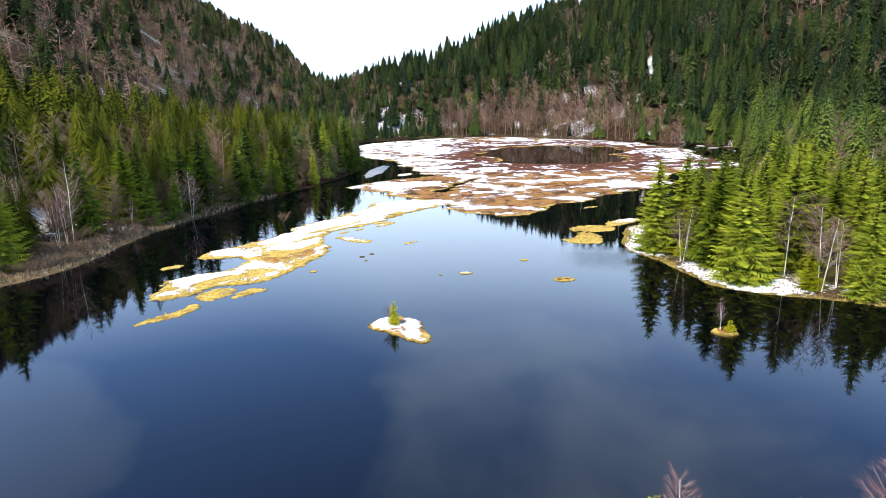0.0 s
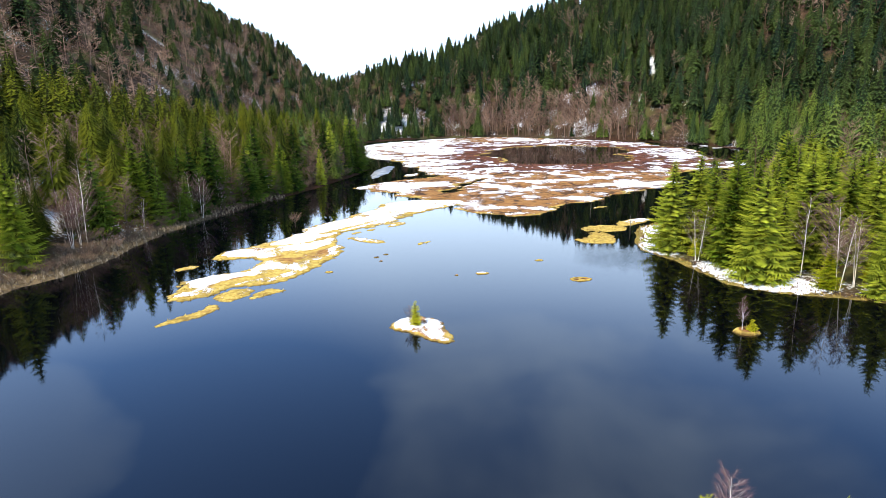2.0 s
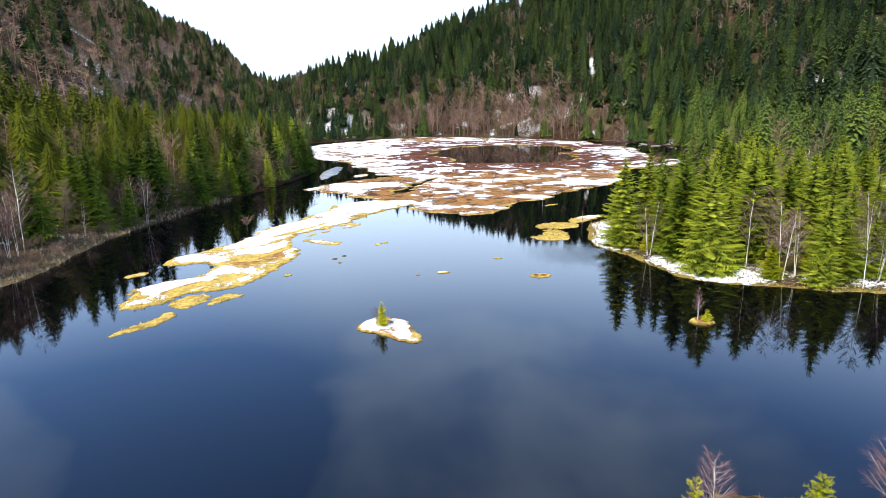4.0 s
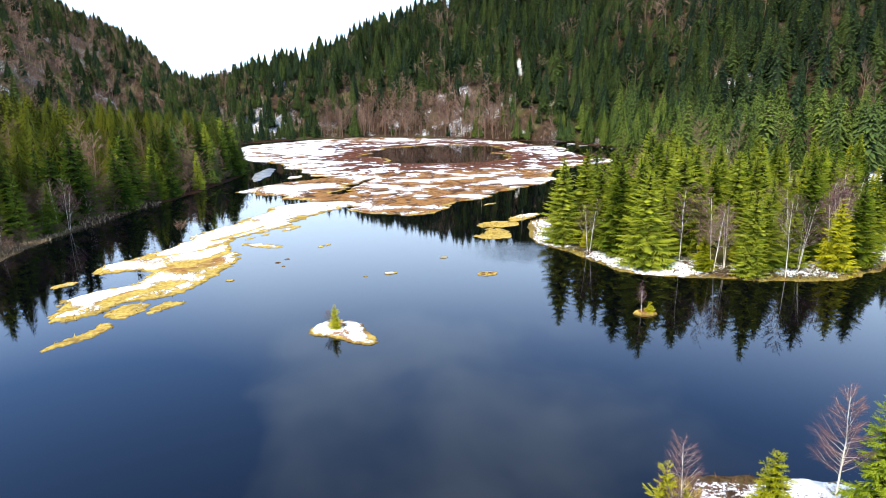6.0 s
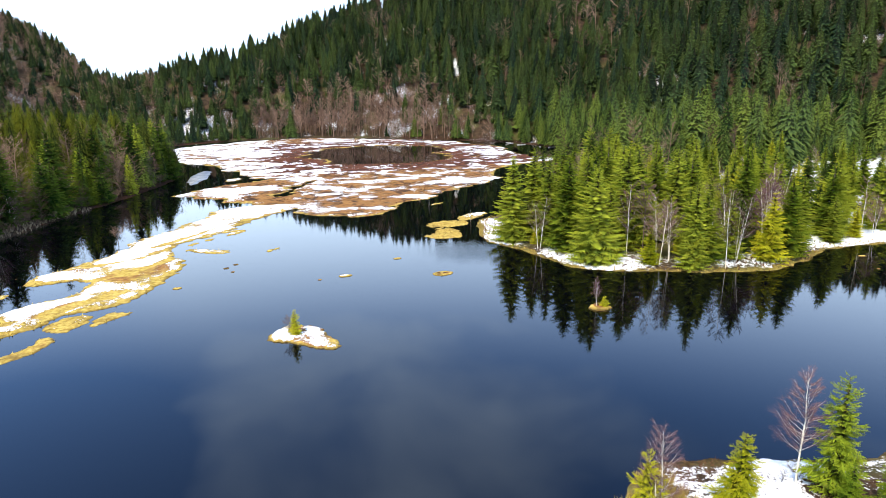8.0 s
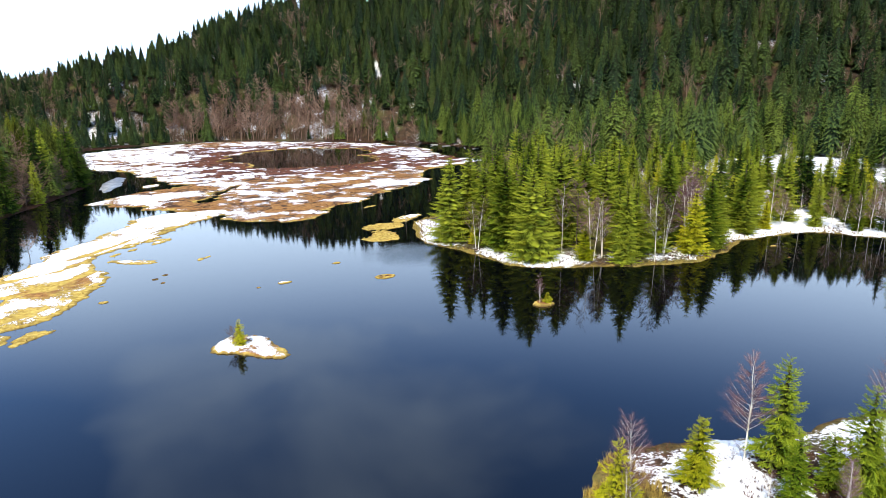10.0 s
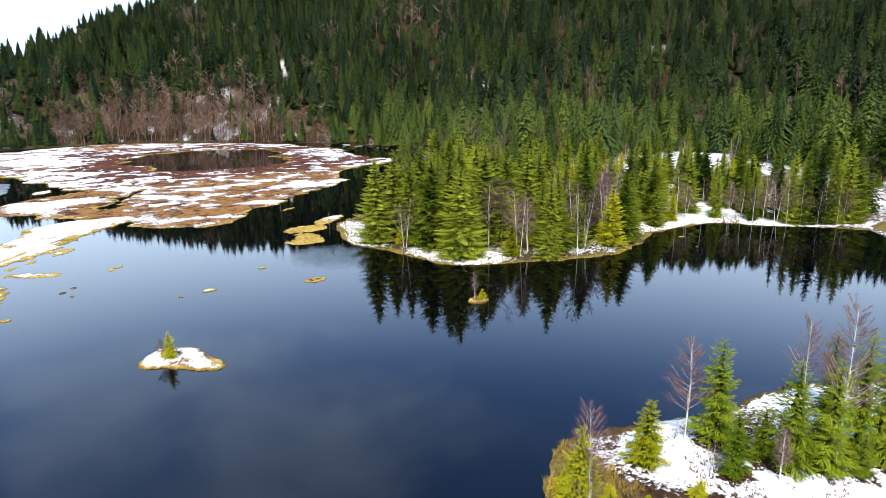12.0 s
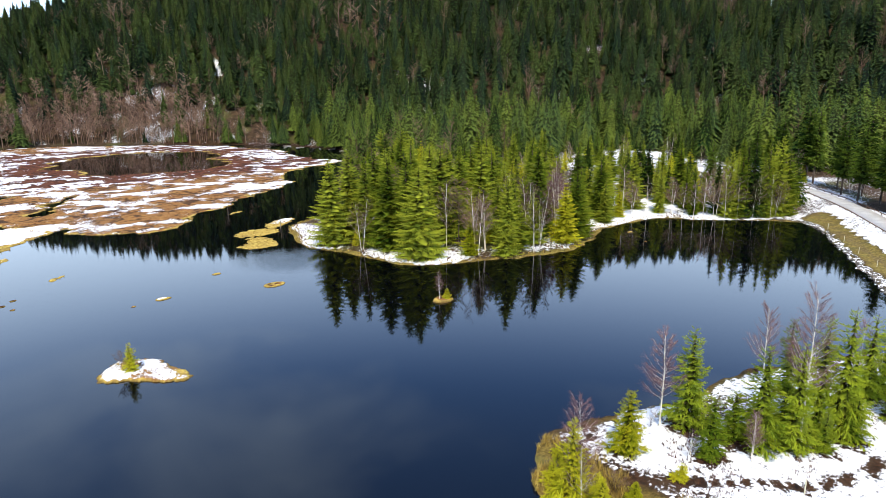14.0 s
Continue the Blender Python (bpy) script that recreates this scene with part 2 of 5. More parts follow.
def plain_material(name, a, b, rough=0.7, scale=4.0, metal=0.0):
    n = Nodes(name)
    h = n.noise(scale, 4.0, 0.6, None, True)
    return n.principled(n.mix(n.remap(h, 0.3, 0.7), a, b), rough, n.bump(h, 0.25, 0.01), Metallic=metal)


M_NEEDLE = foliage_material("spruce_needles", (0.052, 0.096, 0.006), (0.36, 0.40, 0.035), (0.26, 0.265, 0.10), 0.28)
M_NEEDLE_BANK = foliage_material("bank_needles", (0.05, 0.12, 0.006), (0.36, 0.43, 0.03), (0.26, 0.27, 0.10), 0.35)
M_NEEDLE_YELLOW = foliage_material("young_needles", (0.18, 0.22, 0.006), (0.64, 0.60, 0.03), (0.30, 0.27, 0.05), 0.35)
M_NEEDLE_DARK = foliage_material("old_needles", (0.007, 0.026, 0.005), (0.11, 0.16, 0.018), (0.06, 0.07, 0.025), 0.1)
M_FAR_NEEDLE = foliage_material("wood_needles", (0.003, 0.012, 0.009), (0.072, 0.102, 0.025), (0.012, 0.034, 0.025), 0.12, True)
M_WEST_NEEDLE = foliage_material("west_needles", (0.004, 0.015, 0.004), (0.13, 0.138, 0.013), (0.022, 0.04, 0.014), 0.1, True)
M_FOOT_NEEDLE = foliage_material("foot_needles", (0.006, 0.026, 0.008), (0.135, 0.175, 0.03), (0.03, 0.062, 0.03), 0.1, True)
M_FAR_TWIG = twig_material("wood_twigs", (0.098, 0.055, 0.038), (0.262, 0.170, 0.118), True)
M_TWIG = twig_material("bare_twigs", (0.075, 0.047, 0.032), (0.20, 0.128, 0.085))
M_TWIG_RED = twig_material("birch_twigs", (0.10, 0.054, 0.052), (0.20, 0.108, 0.10))
M_BARK = bark_material("spruce_bark", (0.05, 0.035, 0.025), (0.16, 0.12, 0.09))
M_BIRCH = birch_bark()
M_GROUND = ground_material()
M_BOG = bog_material()
M_WATER = water_material()


# ---- mesh helpers ----
def mesh_from(name, verts, tris, mat, attrs=(), smooth=False):
    """A mesh from an array of vertices and one of triangles or quads, with float attributes on the vertices."""
    v, f = np.asarray(verts, np.float32).reshape(-1, 3), np.asarray(tris, np.int32)
    me = bpy.data.meshes.new(name)
    k = f.shape[1]
    me.vertices.add(len(v))
    me.vertices.foreach_set("co", v.ravel())
    me.loops.add(f.size)
    me.loops.foreach_set("vertex_index", f.ravel())
    me.polygons.add(len(f))
    me.polygons.foreach_set("loop_start", np.arange(0, f.size, k, dtype=np.int32))
    if smooth:
        me.polygons.foreach_set("use_smooth", np.ones(len(f), bool))
    me.update(calc_edges=True)
    for key, values in attrs:
        a = me.attributes.new(key, "FLOAT", "POINT")
        a.data.foreach_set("value", np.asarray(values, np.float32))
    me.materials.append(mat)
    return me


def thing(name, label, category, group="", at=(0, 0, 0)):
    e = new(name)
    e.location = at
    return tagged(e, label, category, group)


def part(name, me, parent, label=""):
    ob = new(name, me)
    ob.parent = parent
    return tagged(ob, label)


def smooth_loop(points, rounds=2):
    p = np.array(points, float)
    for _ in range(rounds):
        q = np.roll(p, -1, 0)
        p = np.stack([0.75 * p + 0.25 * q, 0.25 * p + 0.75 * q], 1).reshape(-1, 2)
    return p


def loop_distance(x, y, loop):
    """Distance to a closed outline, positive outside."""
    p, q = loop, np.roll(loop, -1, 0)
    best = np.full(x.shape, 1e18)
    inside = np.zeros(x.shape, bool)
    for (ax, ay), (bx, by) in zip(p, q):
        ex, ey = bx - ax, by - ay
        wx, wy = x - ax, y - ay
        s = np.clip((wx * ex + wy * ey) / (ex * ex + ey * ey + 1e-12), 0, 1)
        best = np.minimum(best, (wx - s * ex) ** 2 + (wy - s * ey) ** 2)
        cross = ((ay > y) != (by > y)) & (x < ex * (y - ay) / (ey + 1e-12) + ax)
        inside ^= cross
    d = np.sqrt(best)
    return np.where(inside, -d, d)


def line_distance(x, y, line):
    """Distance to an open line and the side: positive on its left."""
    best, side = np.full(x.shape, 1e18), np.zeros(x.shape)
    for (ax, ay), (bx, by) in zip(line[:-1], line[1:]):
        ex, ey = bx - ax, by - ay
        wx, wy = x - ax, y - ay
        s = np.clip((wx * ex + wy * ey) / (ex * ex + ey * ey), 0, 1)
        d = (wx - s * ex) ** 2 + (wy - s * ey) ** 2
        near = d < best
        best = np.where(near, d, best)
        side = np.where(near, np.sign(ex * wy - ey * wx), side)
    return np.sqrt(best), side


_lattice = np.random.RandomState(7).rand(256, 256)


def field(x, y, size, octaves=3):
    """Smooth value noise, 0 to 1, with features of that size in metres."""
    total, amp, norm = 0.0, 1.0, 0.0
    for o in range(octaves):
        u, v = x / size * 2 ** o + 37.7 * o, y / size * 2 ** o + 91.3 * o
        i, j = np.floor(u).astype(int), np.floor(v).astype(int)
        a, b = u - i, v - j
        a, b = a * a * (3 - 2 * a), b * b * (3 - 2 * b)
        g = lambda m, n: _lattice[(i + m) % 256, (j + n) % 256]
        total = total + amp * ((g(0, 0) * (1 - a) + g(1, 0) * a) * (1 - b) + (g(0, 1) * (1 - a) + g(1, 1) * a) * b)
        norm, amp = norm + amp, amp * 0.5
    return total / norm


def ramp(v, a, b):
    s = np.clip((v - a) / (b - a), 0, 1)
    return s * s * (3 - 2 * s)


# ---- the lie of the land ----
LAKE = smooth_loop([
    (-80, 30), (-76, 70), (-71, 95), (-67, 103), (-64.5, 111), (-64.5, 124), (-64, 140), (-60, 151), (-55.5, 167),
    (-50.5, 182), (-44, 198), (-37, 223), (-32, 245), (-33, 264), (-42, 284), (-56, 310), (-60, 350), (-50, 396), (-30, 413),
    (7, 432), (46, 430), (80, 407), (108, 377), (121, 365), (138, 346), (147, 312), (150, 284), (140, 262), (118, 238),
    (98, 208), (80, 178), (66, 154), (54, 141), (43, 137)]
    + [(38, 128), (34.5, 115), (37.5, 108), (39.5, 99), (40.5, 91.5), (43.5, 88.5), (49, 86), (56, 83.5), (63, 80), (70, 78),
       (77, 79), (84, 82), (91, 85), (98, 86.5), (106, 86), (113.5, 83), (117, 77), (122.5, 71), (131, 62.5), (132.5, 59),
       (126, 54), (118, 49), (106, 42.3), (98, 37.2), (87, 31), (76, 23.5), (68, 22), (62, 24.3), (57, 26.6), (50, 30),
       (46, 32.4), (40, 33.5), (34, 34.2), (28.5, 34.6), (25, 36.2), (20.5, 38.4), (17, 37.5), (13.8, 35.2), (11, 32.6),
       (8, 27), (0, 14), (-20, 6), (-55, 6)], 1)
FOOT_EAST = [(-95, 470), (-40, 432), (7, 446), (46, 444), (82, 416), (112, 386), (146, 350), (168, 300), (196, 250), (240, 215), (295, 165), (315, 100), (305, 40), (295, -20), (290, -120)]
FOOT_WEST = [(-160, -60), (-165, 60), (-168, 150), (-140, 230), (-120, 300), (-110, 380), (-90, 480), (-60, 600)]
ROAD = [(215, 150), (198, 112), (184, 90), (172, 75.5), (160, 64), (146, 52.8), (125, 39.3), (100, 23), (74, 5), (40, -22)]
CAP_AZ = [-60, -40, -30, -25, -20, -15, -13, -11.5, -9.5, -8, -5, -2, 2, 6, 9, 12, 20, 45, 50, 55, 60, 64, 70, 180]
CAP_EAST = [10, 10, 10, 10, 10, 10, 11, 13, 21, 30, 42, 49, 55, 77, 92, 106, 116, 104, 96, 90, 84, 80, 74, 64]
CAP_WEST = [170, 155, 134, 121, 107, 80, 57, 32, 12, 4, 3, 3, 3, 3, 3, 3, 3, 3, 3, 3, 3, 3, 3, 3]


def hill(up, cap):
    """A slope that rises steeply from its foot to a rounded crest and falls gently behind."""
    s = np.clip(up / (2.4 * cap), 0, 1)
    return cap * (1.5 * s - 0.5 * s ** 3) - 0.08 * np.maximum(up - 2.4 * cap, 0)


def land(x, y):
    """Height of the ground, with the distance outside the lake's edge."""
    x, y = np.asarray(x, float), np.asarray(y, float)
    d = loop_distance(x, y, LAKE)
    d = d + (field(x, y, 7.0) - 0.5) * 1.6 + (field(x + 20, y, 3.2, 2) - 0.5) * 1.5 + (field(x + 50, y, 1.3, 2) - 0.5) * 0.6
    z = np.where(d < 0, np.maximum(d * 0.4, -2.0), 0.32 * (1 - np.exp(-np.maximum(d, 0) / 1.6)) + 0.018 * np.maximum(d, 0))
    dry = ramp(d, 1.0, 8.0)
    z = z + dry * ((field(x, y, 16.0) - 0.45) * 0.9 + (field(x, y + 30, 3.0, 2) - 0.5) * 0.3)
    az = np.degrees(np.arctan2(x, np.maximum(y, 1e-3) if np.ndim(y) == 0 else np.where(y > 0, y, 1e-3)))
    de, se = line_distance(x, y, FOOT_EAST)
    up = np.where(se > 0, de, 0.0)
    ce = np.interp(az, CAP_AZ, CAP_EAST)
    z = z + np.maximum(hill(up, ce), 0) * (0.95 + 0.1 * field(x, y, 60.0, 2))
    dw, sw = line_distance(x, y, FOOT_WEST)
    upw = np.where(sw > 0, dw, 0.0)
    cw = np.interp(az, CAP_AZ, CAP_WEST)
    west = (x < -25) & (d > 0)
    shelf = np.interp(az, [-60, -35, -25, -19, -14, -11, -7], [30, 24, 14.5, 9, 4, 1.5, 0.5])
    z = z + np.where(west, shelf * np.clip((d - 5) / 85, 0, 1), 0.0)
    z = z + np.maximum(hill(upw, cw), 0) * (0.95 + 0.1 * field(x, y, 70.0, 2))
    dr, _ = line_distance(x, y, ROAD)
    bed = 1 - ramp(dr, 3.4, 9.0)
    z = np.where(d > 0, z * (1 - bed) + np.minimum(2.0, 0.6 + 0.5 * np.maximum(d, 0)) * bed, z)
    return z, d


def land_z(x, y):
    return float(land(np.array([x]), np.array([y]))[0][0])


def axis(stops):
    """Grid lines from (position, spacing) stops, spacing constant between stops."""
    out = [stops[0][0]]
    for (a, step), (b, _) in zip(stops[:-1], stops[1:]):
        k = max(1, round((b - a) / step))
        out += list(a + (b - a) * (np.arange(k) + 1) / k)
    return np.array(out)


def grid_faces(nx, ny):
    i, j = np.meshgrid(np.arange(nx - 1), np.arange(ny - 1), indexing="ij")
    a = (i * ny + j).ravel()
    return np.stack([a, a + ny, a + ny + 1, a + 1], 1)


# ---- trees of the near bank: x, y, height, width ----
BANK_SPRUCE = [(28.6, 30.3, 9.4, 1.0), (24.9, 26.3, 5.5, 1.1), (29.5, 24.5, 9.5, 0.9), (28.9, 26.4, 4.7, 1.1), (31.2, 22.5, 9.7, 0.85), (32.3, 23.8, 5.2, 1.0),
               (36.4, 20.9, 12.1, 0.75), (35.0, 22.2, 11.0, 0.75), (32.7, 20.7, 3.9, 1.1), (36.5, 19.7, 4.1, 1.1), (46.4, 21.8, 8.7, 0.85), (49.0, 21.1, 7.5, 1.0),
               (31.6, 25.0, 6.6, 0.9), (41.8, 27.3, 7.9, 0.75), (40.3, 21.3, 6.9, 0.9), (44, 18.5, 8, 0.9)]
BANK_YOUNG = [(11.6, 29.8, 7.2, 0.62), (20.9, 31.3, 5.7, 0.95), (20.4, 26.2, 1.6, 1.3), (15.8, 27.2, 1.6, 1.6), (13.0, 32.6, 2.2, 1.3), (14.2, 31.0, 3.0, 1.2), (12.5, 27.8, 3.4, 1.1), (14.8, 33.6, 1.8, 1.4),
              (16.6, 34.6, 1.5, 1.5), (13.9, 29.2, 2.4, 1.3)]

# ---- ground: one sheet to the horizon ----
NEAR_TRACK = [(9, 30), (15.5, 29), (19, 28), (21, 25.5), (24, 22.3), (26.5, 19.8), (30, 18), (35, 16.8), (44, 15), (60, 8)]
gx = axis([(-2500, 250), (-700, 50), (-300, 12), (-110, 4), (-90, 2), (-30, 4), (6, 0.8), (64, 1.5), (150, 3), (210, 12), (450, 40), (800, 200), (2500, 1)])
gy = axis([(-1500, 250), (-300, 40), (-40, 5), (10, 0.8), (42, 2), (76, 1.2), (120, 3), (300, 5), (440, 10), (700, 30), (1000, 200), (2800, 1)])
X, Y = np.meshgrid(gx, gy, indexing="ij")
gz, gd = land(X.ravel(), Y.ravel())
fx, fy = X.ravel(), Y.ravel()
near_bank = (fx > 0) & (fx < 80) & (fy < 42)
peninsula = (fx > 30) & (fx < 140) & (fy > 56) & (fy < 140)
east_flat = (fx > 80) & (fx < 260) & (fy > 56) & (fy < 240)
snow = field(fx, fy, 22.0, 3) * 0.9 - 0.30
snow = np.where(near_bank, 0.18 + 0.85 * field(fx, fy, 6.0, 3), snow)
snow = np.where(near_bank & (fx < 17.5), snow - 0.6, snow)
snow = np.where(near_bank & (fx > 21) & (fy < 25), snow + 0.16, snow)
snow = np.where(peninsula, field(fx + 9, fy, 9.0, 3) * 0.95 + 0.02, snow)
snow = np.where(peninsula, snow - 0.12, snow)
for cx, cy, r in ((41, 134, 3.5), (42.5, 129, 3.5), (38.8, 119, 3.0), (37.2, 113.5, 2.2), (40, 122, 4.5), (40.5, 116, 4.0), (38.5, 111.5, 2.6), (46.5, 99.0, 4.2), (47.0, 92.0, 3.2), (50.5, 88.8, 2.6), (61.3, 85.4, 2.2), (66, 83.5, 1.6), (77, 84, 2.2), (98, 90, 4.0), (104, 91, 5.0), (111, 88, 5.0), (114.5, 84.5, 3.0), (117.5, 79.5, 3.0), (120, 76.5, 2.6), (123, 73, 2.4), (127.5, 68.5, 2.4), (120, 92, 7.0)):
    snow = snow + 0.7 * np.exp(-((fx - cx) ** 2 + (fy - cy) ** 2) / r ** 2)
snow = snow - 0.7 * np.exp(-((fx - 63.5) ** 2 + (fy - 95.5) ** 2) / 4.0 ** 2)
snow = np.where(east_flat & (fx > 112) & (gd > 0.5), np.maximum(snow, 0.06 + 0.6 * field(fx, fy, 10.0, 3)), snow)
meadow = np.exp(-(((fx - 205) / 30) ** 2 + ((fy - 158) / 22) ** 2))
snow = snow + 0.6 * meadow
west = fx < -20
snow = np.where(west, field(fx, fy, 14.0, 3) * 0.85 - 0.16 - 0.12 * ramp(gd, 60, 120), snow)
for cx, cy, r in ((-65.5, 152.5, 4.0), (-86, 145, 4.0), (-87, 131, 3.5), (-74, 153.5, 3.0)):
    snow = snow + 0.5 * np.exp(-((fx - cx) ** 2 + (fy - cy) ** 2) / r ** 2)
glade = np.exp(-(((np.degrees(np.arctan2(fx, np.maximum(fy, 1))) - 18.0) / 0.4) ** 2 + ((np.hypot(fx, fy) - 478) / 14) ** 2))
snow = snow + glade
edge_band = 1 - ramp(gd, 0.05 + 1.4 * field(fx, fy, 4.0, 2) ** 2, 0.35 + 2.4 * field(fx, fy, 4.0, 2) ** 2)
snow = np.where(gd < 6, snow - 0.6 * edge_band, snow)
grass = edge_band * (gd < 6) * (fy < 160) * (fx > -20) * (0.25 + 0.9 * field(fx, fy, 2.5, 2))
grass = np.where(near_bank & (fx < 18), np.maximum(grass, 0.35 + 0.7 * field(fx, fy, 3.0, 2)), grass)
snow = np.where(west & (gd < 5.5), snow - 0.45, snow)
dry = np.where(west & (gd > 0) & (gd < 14) & (fy < 165), 1 - ramp(gd, 5, 13), 0.0) * ramp(165 - fy, 0, 30)
thaw = np.zeros(len(fx))
for tx, ty, th, tw in BANK_SPRUCE + BANK_YOUNG:
    r = 0.7 + 0.13 * th
    thaw = np.maximum(thaw, 1 - ramp(np.hypot(fx - tx, fy - ty), r * 0.5, r * 1.3))
thaw = np.where(near_bank, thaw, 0)
peat = np.where(near_bank, np.exp(-(((fx - 18.0) / 2.2) ** 2 + ((fy - 29.0) / 3.0) ** 2)), 0)
thaw = np.maximum(thaw, peat)
snow = snow - 0.42 * thaw
tr, _ = line_distance(fx, fy, NEAR_TRACK)
earth_shade = np.where(near_bank, (1 - ramp(tr + 0.5 * (field(fx, fy, 2.0, 2) - 0.5), 0.1, 0.65)) * 0.85, 0.0)
snow = snow - earth_shade * 0.75
earth_shade = np.maximum(earth_shade, thaw * 0.85)
earth_shade = np.where(near_bank & (fx > 16), np.maximum(earth_shade, edge_band * 0.85), earth_shade)
# dark earth on the wooded west shore, shade under the trees painted in
earth_shade = np.where(west & (gd < 9) & (gd > -1), np.maximum(earth_shade, ramp(fy, 145, 170)), earth_shade)
# far shore strip coloured dark to stand for shade among the trunks
earth_shade = np.where((fy > 200) & (fx > 90) & (gd < 10) & (gd > -1), 0.9, earth_shade)
wild = west & (fy > 160) & (gd < 10)
snow, grass = np.where(wild, snow - 0.5, snow), np.where(wild, 0.0, grass)
dam_d, _ = line_distance(fx, fy, ROAD)
on_dam = (fx > 60) & (fx < 150) & (fy < 62) & (gd > 0)
bank_strip = ramp(gd, 1.3, 2.0) * (dam_d > 6.8)
snow = np.where(on_dam, np.where(dam_d < 7.0, 0.42 + 0.5 * field(fx, fy, 3.0, 2), np.where(gd < 1.7, 0.2 + 0.6 * field(fx, fy, 2.0, 2), -0.4)), snow)
grass = np.where(on_dam, bank_strip * (0.5 + 0.3 * field(fx, fy, 4.0, 2)), grass)
dry = np.where(on_dam & (gd > 1.7), 0.1 + 0.5 * (np.abs(dam_d - 8.8) < 0.6), dry)
verge = (1 - ramp(dam_d, 6, 11)) * (fx > 130)
snow = snow + np.where(on_dam, 0, verge * 0.22)
far_shore = (fy > 378) & (gd > 5) & (fx > 5) & (fx < 140)
snow = snow + np.where(far_shore, np.maximum(1.5 * (field(fx, fy, 5.0, 3) - 0.54), 0), 0)
ground = new("ground", mesh_from("ground", np.stack([fx, fy, gz], 1), grid_faces(len(gx), len(gy)), M_GROUND,
                                 (("snow", snow), ("grass", grass), ("earth_shade", earth_shade), ("dry", dry)), True))
tagged(ground, "forest floor with brown litter, moss and thin snow", "ground", kind="structure")

# ---- lake ----
wx, wy = axis([(-140, 20), (0, 5), (60, 20), (240, 1)]), axis([(-60, 20), (80, 4), (130, 20), (480, 1)])
WX, WY = np.meshgrid(wx, wy, indexing="ij")
breeze = np.exp(-(((WX - 28) / 7) ** 2 + ((WY - 106) / 7) ** 2)).ravel()
water = new("water", mesh_from("water", np.stack([WX.ravel(), WY.ravel(), 0 * WX.ravel()], 1), grid_faces(len(wx), len(wy)), M_WATER, (("breeze", breeze),)))
tagged(water, "dark calm lake water mirroring sky and trees", "water", kind="structure")


# ---- floating bog ----
TUFTS, TUFT_RNG = [], np.random.RandomState(17)


def bog(name, label, outline, step, holes=(), cuts=(), snowy=0.6, heathy=None, rim=0.9, top=0.22, rough=1.2, group="", cover=None, gold=0.0, fray=0.0, grain=1.5, patch=4.6, seams=()):
    """A floating moss mat: a low cushion with a ragged edge that dips under the water."""
    loop = smooth_loop(outline, 2)
    lo, hi = loop.min(0) - 2, loop.max(0) + 2
    ax, ay = np.arange(lo[0], hi[0] + step, step), np.arange(lo[1], hi[1] + step, step)
    A, B = np.meshgrid(ax, ay, indexing="ij")
    a, b = A.ravel(), B.ravel()
    d = loop_distance(a, b, loop)
    for h in holes:
        d = np.maximum(d, -loop_distance(a, b, smooth_loop(h, 2)))
    for line, width in cuts:
        d = np.maximum(d, width - line_distance(a, b, line)[0])
    d = d + (field(a * 0.8, b, 7.0 * rough, 3) - 0.5) * 3.6 * rough + (field(a + 9, b, 1.7 * rough, 3) - 0.5) * 1.9 * rough
    d = d + (field(a + 3, b + 5, 0.5 + 0.5 * rough, 2) - 0.5) * 1.7 * rough
    d = d + fray * (field(a * 0.4 + 11, b, 9.0, 3) - 0.5)
    inside = np.maximum(-d, 0)
    z = np.where(d > 0, -0.25 * np.minimum(d, 1.5), top * (1 - np.exp(-inside / (0.45 * rough))) + 0.10 * (field(a, b, 1.3, 2) - 0.5) * ramp(inside, 0, 1))
    wide = rim * (0.25 + 1.9 * field(a, b + 70, 6.0 * rough, 2) ** 2)
    edge = 1 - ramp(inside, wide, wide * 2.2)
    s = (cover(a, b) if cover else snowy) + (field(a * 0.8 + 40, b, patch, 4) - 0.5) * grain + (field(a * 0.6, b + 33, 13.0, 2) - 0.5) * 1.1 * min(1.0, rough * 1.2) - 0.9 * (1 - ramp(inside, wide * 0.2, wide * 1.1))
    edge = np.maximum(edge, gold)
    for line, width in seams:
        gap = 1 - ramp(line_distance(a, b, line)[0] + (field(a, b, 2.5, 2) - 0.5) * 1.5, width * 0.5, width * 1.2)
        s, edge, z = s - 1.0 * gap, np.maximum(edge, gap * 0.8), z - 0.1 * gap
    z = z + np.where(s > 0.5, 0.05, 0.0) * (inside > 0.3)
    rim_tone = 1 - ramp(inside, 0.02, 0.1 + 0.3 * min(rough, 1.0) * field(a, b, 2.0, 2))
    hv = heathy(a, b) if heathy else np.zeros_like(a)
    f = grid_faces(len(ax), len(ay))
    f = f[(z[f] > -0.2).any(1)]
    used = np.unique(f)
    back = np.zeros(len(a), np.int64)
    back[used] = np.arange(len(used))
    pick = np.where((inside > 0.12) & (inside < wide * 0.8 + 0.25) & (s < 0.5))[0]
    pick = TUFT_RNG.choice(pick, min(len(pick), int(len(pick) * step * step * 0.9)), False) if len(pick) else pick
    TUFTS.append(np.stack([a, b, z - 0.02], 1)[pick])
    o = np.array([loop[:, 0].mean(), loop[:, 1].mean(), 0.0])
    ob = new(name, mesh_from(name, np.stack([a, b, z], 1)[used] - o, back[f], M_BOG, (("snow", s[used]), ("edge", edge[used]), ("heath", hv[used]), ("rim_tone", rim_tone[used])), True))
    ob.location = o
    return tagged(ob, label, "bog mat", group)


